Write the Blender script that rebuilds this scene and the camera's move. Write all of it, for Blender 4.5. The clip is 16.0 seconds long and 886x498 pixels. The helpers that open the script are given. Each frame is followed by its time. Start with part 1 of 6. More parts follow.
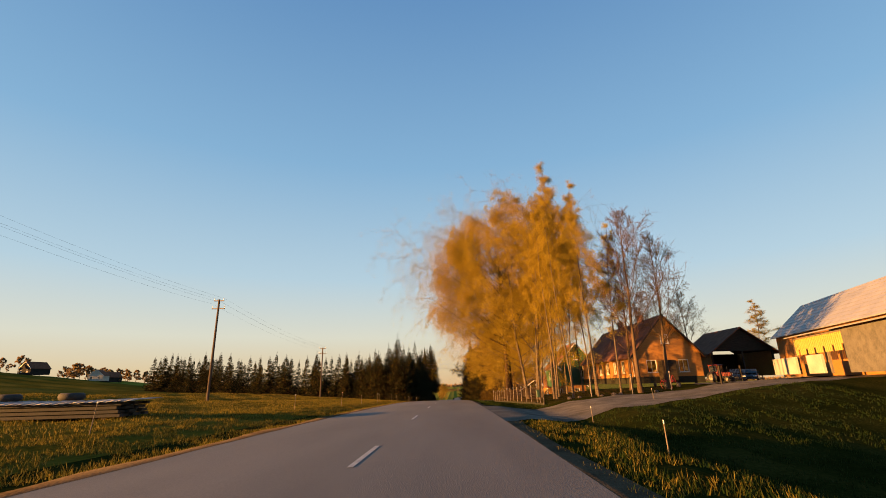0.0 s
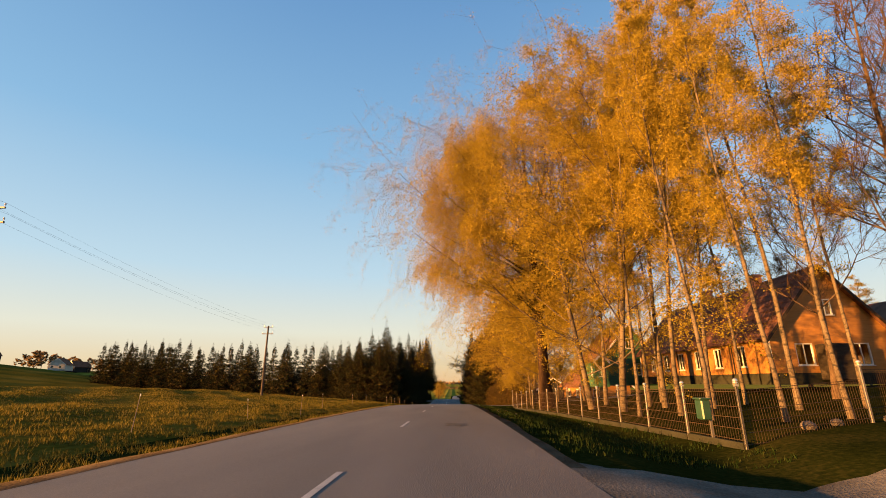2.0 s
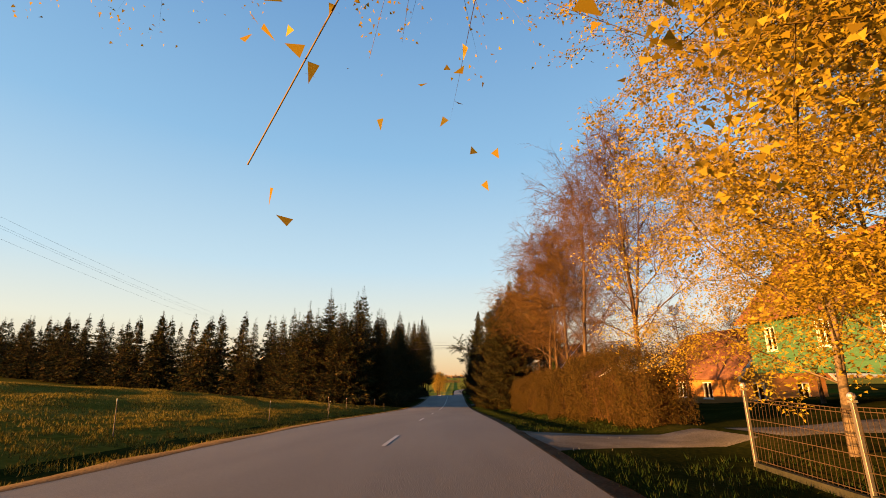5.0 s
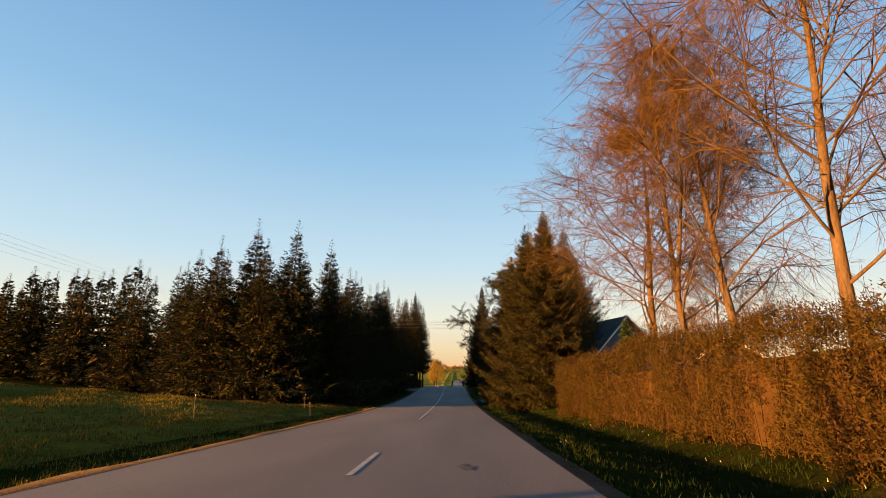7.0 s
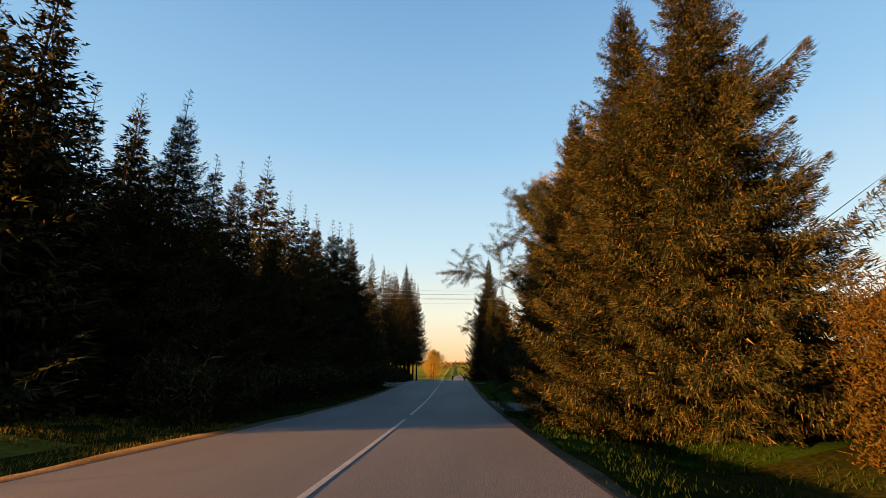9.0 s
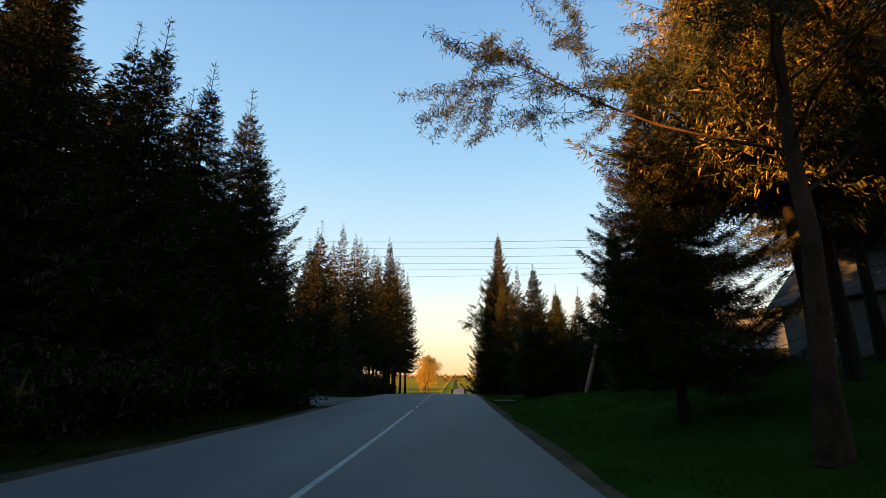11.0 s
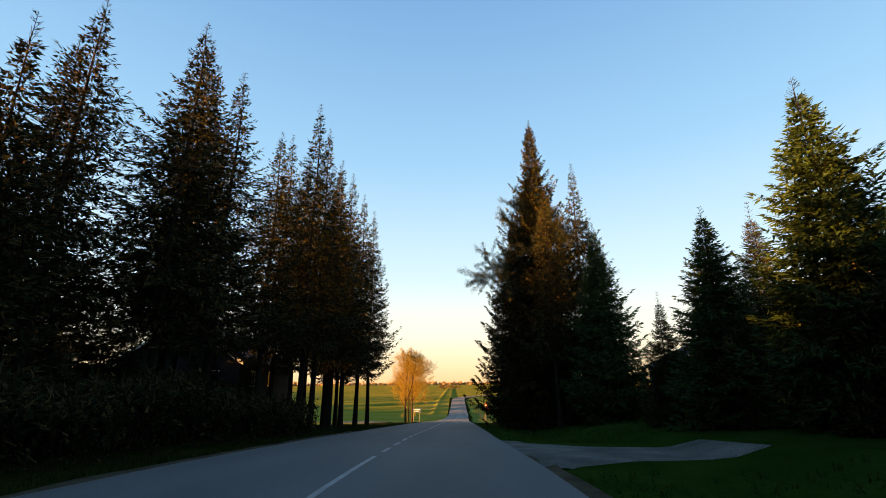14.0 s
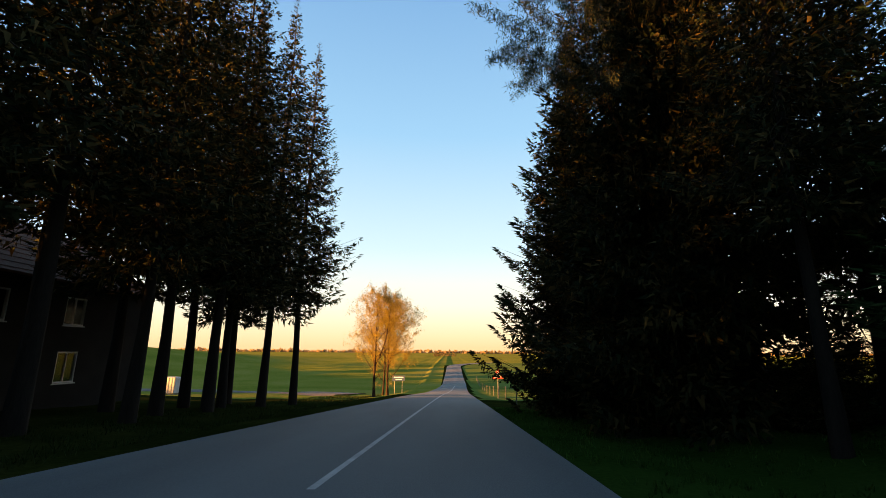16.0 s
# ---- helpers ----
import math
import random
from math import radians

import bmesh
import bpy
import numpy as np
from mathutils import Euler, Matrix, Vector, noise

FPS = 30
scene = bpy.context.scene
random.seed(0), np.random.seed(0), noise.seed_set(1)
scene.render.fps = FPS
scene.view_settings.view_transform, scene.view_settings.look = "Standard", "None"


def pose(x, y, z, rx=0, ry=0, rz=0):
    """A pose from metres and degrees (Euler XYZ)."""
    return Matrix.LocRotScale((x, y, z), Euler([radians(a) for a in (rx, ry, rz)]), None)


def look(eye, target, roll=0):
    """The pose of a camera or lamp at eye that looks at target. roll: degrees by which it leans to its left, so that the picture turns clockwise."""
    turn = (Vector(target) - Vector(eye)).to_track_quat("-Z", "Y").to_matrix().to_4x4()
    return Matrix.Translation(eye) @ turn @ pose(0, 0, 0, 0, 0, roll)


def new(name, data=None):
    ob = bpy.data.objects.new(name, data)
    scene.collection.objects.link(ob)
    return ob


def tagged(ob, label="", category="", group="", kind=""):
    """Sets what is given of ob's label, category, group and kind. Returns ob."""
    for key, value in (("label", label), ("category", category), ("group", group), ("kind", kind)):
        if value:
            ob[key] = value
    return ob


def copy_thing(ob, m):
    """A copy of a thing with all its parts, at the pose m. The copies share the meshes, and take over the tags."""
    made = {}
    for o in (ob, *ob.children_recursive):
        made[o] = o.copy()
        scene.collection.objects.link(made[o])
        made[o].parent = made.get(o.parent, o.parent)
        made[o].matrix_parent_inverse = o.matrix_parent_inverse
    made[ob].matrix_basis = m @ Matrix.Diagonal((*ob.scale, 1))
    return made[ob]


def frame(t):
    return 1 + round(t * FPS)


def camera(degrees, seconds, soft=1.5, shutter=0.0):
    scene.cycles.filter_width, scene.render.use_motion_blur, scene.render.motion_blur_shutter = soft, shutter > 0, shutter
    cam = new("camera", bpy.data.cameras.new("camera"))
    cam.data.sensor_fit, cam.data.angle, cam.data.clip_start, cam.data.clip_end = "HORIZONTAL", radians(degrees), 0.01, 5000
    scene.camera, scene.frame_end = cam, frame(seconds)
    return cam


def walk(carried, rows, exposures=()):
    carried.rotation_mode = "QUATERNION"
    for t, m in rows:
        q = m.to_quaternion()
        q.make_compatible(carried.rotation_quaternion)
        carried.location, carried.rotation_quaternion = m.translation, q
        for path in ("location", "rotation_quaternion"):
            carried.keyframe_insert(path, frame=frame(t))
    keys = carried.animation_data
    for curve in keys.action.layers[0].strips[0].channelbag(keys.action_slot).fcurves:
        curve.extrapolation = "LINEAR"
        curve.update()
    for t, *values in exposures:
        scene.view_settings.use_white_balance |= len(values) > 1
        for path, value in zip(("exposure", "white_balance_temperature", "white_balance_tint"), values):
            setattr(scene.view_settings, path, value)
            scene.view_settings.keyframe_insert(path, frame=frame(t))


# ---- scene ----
cam = camera(88.6, 16.0, soft=0.9)
# seconds, x, y, z, yaw to the left, pitch, roll
PATH = [
    (0.0, 1.684, 0.036, 1.253, 1.01, 16.69, -1.33),
    (0.5, 1.671, 6.462, 1.238, 1.03, 16.83, -1.00),
    (1.0, 1.663, 12.829, 1.221, 1.05, 16.83, -0.68),
    (1.5, 1.664, 19.025, 1.191, 1.09, 16.57, -0.42),
    (2.0, 1.667, 25.085, 1.145, 1.12, 16.39, -0.27),
    (2.5, 1.668, 31.173, 1.088, 1.11, 16.70, -0.23),
    (3.0, 1.663, 37.334, 1.018, 1.05, 16.48, -0.18),
    (3.5, 1.650, 43.544, 0.926, 1.14, 16.03, -0.11),
    (4.0, 1.635, 49.789, 0.811, 1.31, 15.94, -0.05),
    (4.5, 1.621, 56.067, 0.681, 1.40, 15.81, -0.01),
    (5.0, 1.611, 62.371, 0.530, 1.44, 15.65, 0.02),
    (5.5, 1.604, 68.692, 0.353, 1.44, 15.45, 0.04),
    (6.0, 1.600, 75.022, 0.147, 1.42, 15.20, 0.06),
    (6.5, 1.600, 81.355, -0.093, 1.40, 14.91, 0.09),
    (7.0, 1.603, 87.681, -0.372, 1.39, 14.56, 0.13),
    (7.5, 1.618, 93.912, -0.691, 1.40, 14.23, 0.16),
    (8.0, 1.640, 100.048, -1.028, 1.45, 13.87, 0.21),
    (8.5, 1.657, 106.191, -1.350, 1.48, 13.86, 0.27),
    (9.0, 1.670, 112.352, -1.651, 1.51, 14.11, 0.33),
    (9.5, 1.684, 118.538, -1.927, 1.52, 14.52, 0.37),
    (10.0, 1.702, 124.760, -2.174, 1.52, 14.98, 0.39),
    (10.5, 1.725, 131.027, -2.388, 1.51, 15.41, 0.36),
    (11.0, 1.759, 137.347, -2.563, 1.49, 15.69, 0.28),
    (11.5, 1.794, 143.709, -2.689, 1.48, 16.54, 0.17),
    (12.0, 1.813, 150.128, -2.754, 1.48, 16.86, 0.03),
    (12.5, 1.804, 156.598, -2.754, 1.44, 17.63, -0.14),
    (13.0, 1.794, 162.985, -2.718, 1.36, 17.58, -0.33),
    (13.5, 1.792, 169.185, -2.695, 1.27, 16.93, -0.47),
    (14.0, 1.798, 175.226, -2.732, 1.13, 16.54, -0.43),
    (14.5, 1.800, 181.217, -2.869, 0.89, 15.34, -0.13),
    (15.0, 1.791, 187.222, -3.128, 0.67, 14.10, 0.25),
    (15.5, 1.767, 193.270, -3.485, 0.59, 13.12, 0.49),
    (16.0, 1.730, 199.338, -3.889, 0.80, 12.84, 0.50),
]
for_rows = []
for t, x, y, z, yaw, pitch, roll in PATH:
    a, b = radians(yaw), radians(pitch)
    way = Vector((-math.sin(a) * math.cos(b), math.cos(a) * math.cos(b), math.sin(b)))
    for_rows.append((t, look((x, y, z), Vector((x, y, z)) + way, roll)))
walk(cam, for_rows, exposures=((0.0, 2.4, 6350, 10), (2.0, 2.58, 6350, 10), (4.0, 2.66, 6400, 10), (8.0, 2.7, 6500, 10), (10.5, 3.0, 6800, 10), (16.0, 3.05, 6800, 10)))

# ---- sky, sun ----
SUN_LEFT, SUN_UP = 113.0, 5.8          # degrees to the left of the road's heading, and above the horizon
world = bpy.data.worlds.new("evening_sky")
scene.world = world
world.use_nodes = True
wn, wl = world.node_tree.nodes, world.node_tree.links
sky = wn.new("ShaderNodeTexSky")
sky.sky_type, sky.sun_disc = "NISHITA", False
sky.sun_elevation, sky.sun_rotation = radians(SUN_UP), radians(-SUN_LEFT)
sky.altitude, sky.air_density, sky.dust_density, sky.ozone_density = 0, 1.0, 0.6, 3.0
# the clear evening gradient: blue above, pale, then a yellow rim at the horizon
geo = wn.new("ShaderNodeTexCoord")
sep = wn.new("ShaderNodeSeparateXYZ")
wl.new(geo.outputs["Generated"], sep.inputs[0])
ramp = wn.new("ShaderNodeValToRGB")
el = ramp.color_ramp.elements
el[0].position, el[0].color = 0.0, (1.0, 0.64, 0.32, 1)
el[1].position, el[1].color = 0.75, (0.16, 0.355, 0.665, 1)
for p, c in ((0.035, (1.0, 0.77, 0.46, 1)), (0.10, (0.97, 0.93, 0.74, 1)), (0.22, (0.64, 0.835, 0.93, 1)), (0.45, (0.33, 0.595, 0.86, 1))):
    e = el.new(p)
    e.color = c
wl.new(sep.outputs["Z"], ramp.inputs[0])
both = wn.new("ShaderNodeMix")
both.data_type = "RGBA"
both.inputs["Factor"].default_value = 0.8
gain = wn.new("ShaderNodeVectorMath")
gain.operation = "SCALE"
gain.inputs["Scale"].default_value = 0.11
wl.new(sky.outputs[0], gain.inputs[0])
wl.new(gain.outputs[0], both.inputs["A"])
wl.new(ramp.outputs[0], both.inputs["B"])
wl.new(both.outputs["Result"], wn["Background"].inputs["Color"])
wn["Background"].inputs["Strength"].default_value = 0.17

sun_data = bpy.data.lights.new("sun", "SUN")
sun_data.energy, sun_data.angle, sun_data.color = 5.0, radians(0.6), (1.0, 0.44, 0.10)
sun = new("sun", sun_data)
sa, se = radians(SUN_LEFT), radians(SUN_UP)
sun.matrix_world = look((-60, 60, 40), Vector((-60, 60, 40)) - Vector((-math.sin(sa) * math.cos(se), math.cos(sa) * math.cos(se), math.sin(se))))

# ---- the lie of the land ----
ROAD_Y = [-400, 0, 20, 40, 60, 80, 100, 120, 140, 160, 172, 182, 192, 201, 220, 240, 270, 308, 346, 385, 455, 600, 900, 4000]
ROAD_Z = [1.5, 0, -.07, -.27, -.66, -1.29, -2.28, -3.24, -3.87, -3.99, -3.96, -4.16, -4.68, -5.22, -6.35, -7.6, -9.6, -11.1, -10.8, -9.5, -9.2, -8.6, -8.0, -8.0]
LEFT_EDGE, RIGHT_EDGE = -4.2, 3.5
_m = np.gradient(np.array(ROAD_Z), np.array(ROAD_Y, float))


def zr(y):
    """The road's height at y: a smooth curve through the levels."""
    y = np.asarray(y, float)
    i = np.clip(np.searchsorted(ROAD_Y, y) - 1, 0, len(ROAD_Y) - 2)
    x0, x1 = np.array(ROAD_Y, float)[i], np.array(ROAD_Y, float)[i + 1]
    u, hh = (y - x0) / (x1 - x0), x1 - x0
    z0, z1 = np.array(ROAD_Z)[i], np.array(ROAD_Z)[i + 1]
    return (2 * u**3 - 3 * u**2 + 1) * z0 + (u**3 - 2 * u**2 + u) * hh * _m[i] + (-2 * u**3 + 3 * u**2) * z1 + (u**3 - u**2) * hh * _m[i + 1]


def gz(x, y):
    """The ground's height: verges, the bank on the right, the long slope on the left."""
    x, y = np.asarray(x, float), np.asarray(y, float)
    right = np.interp(x, [3.4, 3.6, 4.7, 6.6, 7.6, 8.3, 9.6, 24, 50, 120, 600], [-.05, -.06, -.07, -.35, -.37, -.20, .08, 1.05, 1.9, 2.2, 1.0])
    right = np.where(y > 205, np.interp(y, [205, 245], [1, 0]) * (right + .15) - .15, right)
    # the ditch is filled at the drives, and before y=19 to sun the verge
    filled = np.interp(y, [15, 19, 70, 73.5, 79.5, 83, 131, 134.5, 142.5, 146, 181, 184.5, 193.5, 197], [1, 0, 0, 1, 1, 0, 0, 1, 1, 0, 0, 1, 1, 0])
    right = right + np.interp(x, [4.7, 6.6, 7.6, 8.3], [0, .26, .28, .10]) * (x < 9.6) * (x > 4.7) * filled
    # a hollow added between road and gravel track, so the lawn falls into shade
    behind = np.interp(x, [3.4, 5.2, 8, 12, 25, 60], [17, 20, 22.4, 24.5, 32, 48]) - y
    right = right - np.interp(x, [5.6, 9, 14, 20, 30, 45], [0, .85, 1.85, 2.6, 2.4, 0]) * np.clip((behind - 1.2) / 10, 0, 1)
    # the lawns that climb to the houses
    right = right + np.interp(x, [8, 12, 19, 26, 45], [0, .5, 1.5, 1.9, 1.0]) * np.interp(y, [128, 145, 160, 178], [0, 1, 1, .3]) * (y < 205)
    left = np.interp(-x, [4.1, 4.3, 5.6, 8, 24, 45, 90, 110, 150, 240, 400, 900], [-.05, -.06, -.12, .1, .62, 2.0, 5.0, 6.5, 10.8, 21, 23, 10])
    fade = np.interp(y, [-300, 120, 175, 235, 300], [1, 1, .75, .12, 0])
    fade = np.where(x < -60, fade + (np.interp(y, [-100, 60, 130, 190, 330, 600], [.3, .35, .62, 1, 1, 0]) - fade) * np.clip((-x - 60) / 50, 0, 1), fade)
    left = np.where(x < -5.6, left * fade - .3 * (1 - fade), left)
    # the bank of the meadow stays up where the road runs down
    left = left + np.interp(-x, [4.9, 8, 15, 22, 34, 60], [0, .12, .42, .75, .9, 0]) * np.interp(y, [62, 96, 117, 128], [0, 1, 1, .15])
    bump = 0.10 * np.sin(x * .37 + y * .11) * np.sin(y * .23 - x * .05) + .05 * np.sin(x * 1.1 + y * .7)
    bump = bump * np.clip((np.abs(x) - 7) / 6, 0, 1) * np.interp(np.abs(x), [60, 200], [1, 3])
    inner = (x > LEFT_EDGE + .05) & (x < RIGHT_EDGE - .05)
    return zr(y) + np.where(inner, -.07, np.where(x > 0, right, left)) + bump


def G(x, y):
    return float(gz(x, y))


# ---- materials ----
def material(name, stops, scale=3.0, rough=0.8, bump=0.0, fine=40.0, metal=0.0, stretch=(1, 1, 1), detail=5.0, bump_scale=None, spec=None, world_space=False):
    """Noise at two sizes between the colours in stops, with fine relief."""
    m = bpy.data.materials.new(name)
    m.use_nodes = True
    n, l = m.node_tree.nodes, m.node_tree.links
    b = n["Principled BSDF"]
    co = n.new("ShaderNodeNewGeometry" if world_space else "ShaderNodeTexCoord")
    mp = n.new("ShaderNodeMapping")
    mp.inputs["Scale"].default_value = stretch
    l.new(co.outputs["Position" if world_space else "Object"], mp.inputs[0])
    big, small = n.new("ShaderNodeTexNoise"), n.new("ShaderNodeTexNoise")
    big.inputs["Scale"].default_value, big.inputs["Detail"].default_value = scale, detail
    small.inputs["Scale"].default_value, small.inputs["Detail"].default_value = fine, 4
    l.new(mp.outputs[0], big.inputs["Vector"])
    l.new(mp.outputs[0], small.inputs["Vector"])
    mixed = n.new("ShaderNodeMath")
    mixed.operation = "MULTIPLY_ADD"
    mixed.inputs[1].default_value, mixed.inputs[2].default_value = 0.45, 0.0
    l.new(small.outputs["Fac"], mixed.inputs[0])
    total = n.new("ShaderNodeMath")
    total.operation = "MULTIPLY_ADD"
    total.inputs[1].default_value = 0.55
    l.new(big.outputs["Fac"], total.inputs[0])
    l.new(mixed.outputs[0], total.inputs[2])
    r = n.new("ShaderNodeValToRGB")
    e = r.color_ramp.elements
    lo, hi = 0.34, 0.66
    e[0].position, e[0].color = lo, (*stops[0], 1)
    e[1].position, e[1].color = hi, (*stops[-1], 1)
    for k, c in enumerate(stops[1:-1]):
        e.new(lo + (hi - lo) * (k + 1) / (len(stops) - 1)).color = (*c, 1)
    l.new(total.outputs[0], r.inputs[0])
    l.new(r.outputs[0], b.inputs["Base Color"])
    b.inputs["Roughness"].default_value, b.inputs["Metallic"].default_value = rough, metal
    if spec is not None:
        b.inputs["Specular IOR Level"].default_value = spec
    if bump:
        k = n.new("ShaderNodeBump")
        k.inputs["Strength"].default_value, k.inputs["Distance"].default_value = bump, 0.02
        l.new(small.outputs["Fac"], k.inputs["Height"])
        l.new(k.outputs[0], b.inputs["Normal"])
    return m


def leafy(name, stops, through_light=0.35, rough=0.7):
    """Leaves: each its own shade, letting some light through."""
    m = bpy.data.materials.new(name)
    m.use_nodes = True
    n, l = m.node_tree.nodes, m.node_tree.links
    b = n["Principled BSDF"]
    info = n.new("ShaderNodeNewGeometry")
    r = n.new("ShaderNodeValToRGB")
    e = r.color_ramp.elements
    e[0].position, e[0].color = 0.0, (*stops[0], 1)
    e[1].position, e[1].color = 1.0, (*stops[-1], 1)
    for k, c in enumerate(stops[1:-1]):
        e.new((k + 1) / (len(stops) - 1)).color = (*c, 1)
    l.new(info.outputs["Random Per Island"], r.inputs[0])
    l.new(r.outputs[0], b.inputs["Base Color"])
    b.inputs["Roughness"].default_value = rough
    b.inputs["Specular IOR Level"].default_value = 0.05
    if through_light:
        t = n.new("ShaderNodeBsdfTranslucent")
        mx = n.new("ShaderNodeMixShader")
        mx.inputs[0].default_value = through_light
        l.new(r.outputs[0], t.inputs[0])
        l.new(b.outputs[0], mx.inputs[1])
        l.new(t.outputs[0], mx.inputs[2])
        l.new(mx.outputs[0], n["Material Output"].inputs[0])
    return m


def birch_bark():
    m = material("birch_bark", [(.042, .030, .018), (.095, .072, .048), (.145, .112, .080)], 2.0, .8, .3, 30, stretch=(1, 1, .6), spec=.15)
    n, l = m.node_tree.nodes, m.node_tree.links
    co, mp, ns = n.new("ShaderNodeTexCoord"), n.new("ShaderNodeMapping"), n.new("ShaderNodeTexNoise")
    mp.inputs["Scale"].default_value = (3.2, 3.2, 6.5)
    ns.inputs["Scale"].default_value, ns.inputs["Detail"].default_value = 1.3, 3
    l.new(co.outputs["Object"], mp.inputs[0])
    l.new(mp.outputs[0], ns.inputs["Vector"])
    r, mx = n.new("ShaderNodeValToRGB"), n.new("ShaderNodeMix")
    r.color_ramp.elements[0].position, r.color_ramp.elements[1].position = .53, .61
    mx.data_type = "RGBA"
    b = n["Principled BSDF"]
    was = b.inputs["Base Color"].links[0].from_socket
    l.new(ns.outputs["Fac"], r.inputs[0])
    l.new(r.outputs[0], mx.inputs["Factor"])
    l.new(was, mx.inputs["A"])
    mx.inputs["B"].default_value = (.03, .025, .02, 1)
    l.new(mx.outputs["Result"], b.inputs["Base Color"])
    return m


def glass(name):
    m = bpy.data.materials.new(name)
    m.use_nodes = True
    b = m.node_tree.nodes["Principled BSDF"]
    b.inputs["Base Color"].default_value = (.75, .8, .8, 1)
    b.inputs["Roughness"].default_value, b.inputs["Transmission Weight"].default_value = .03, 1.0
    return m


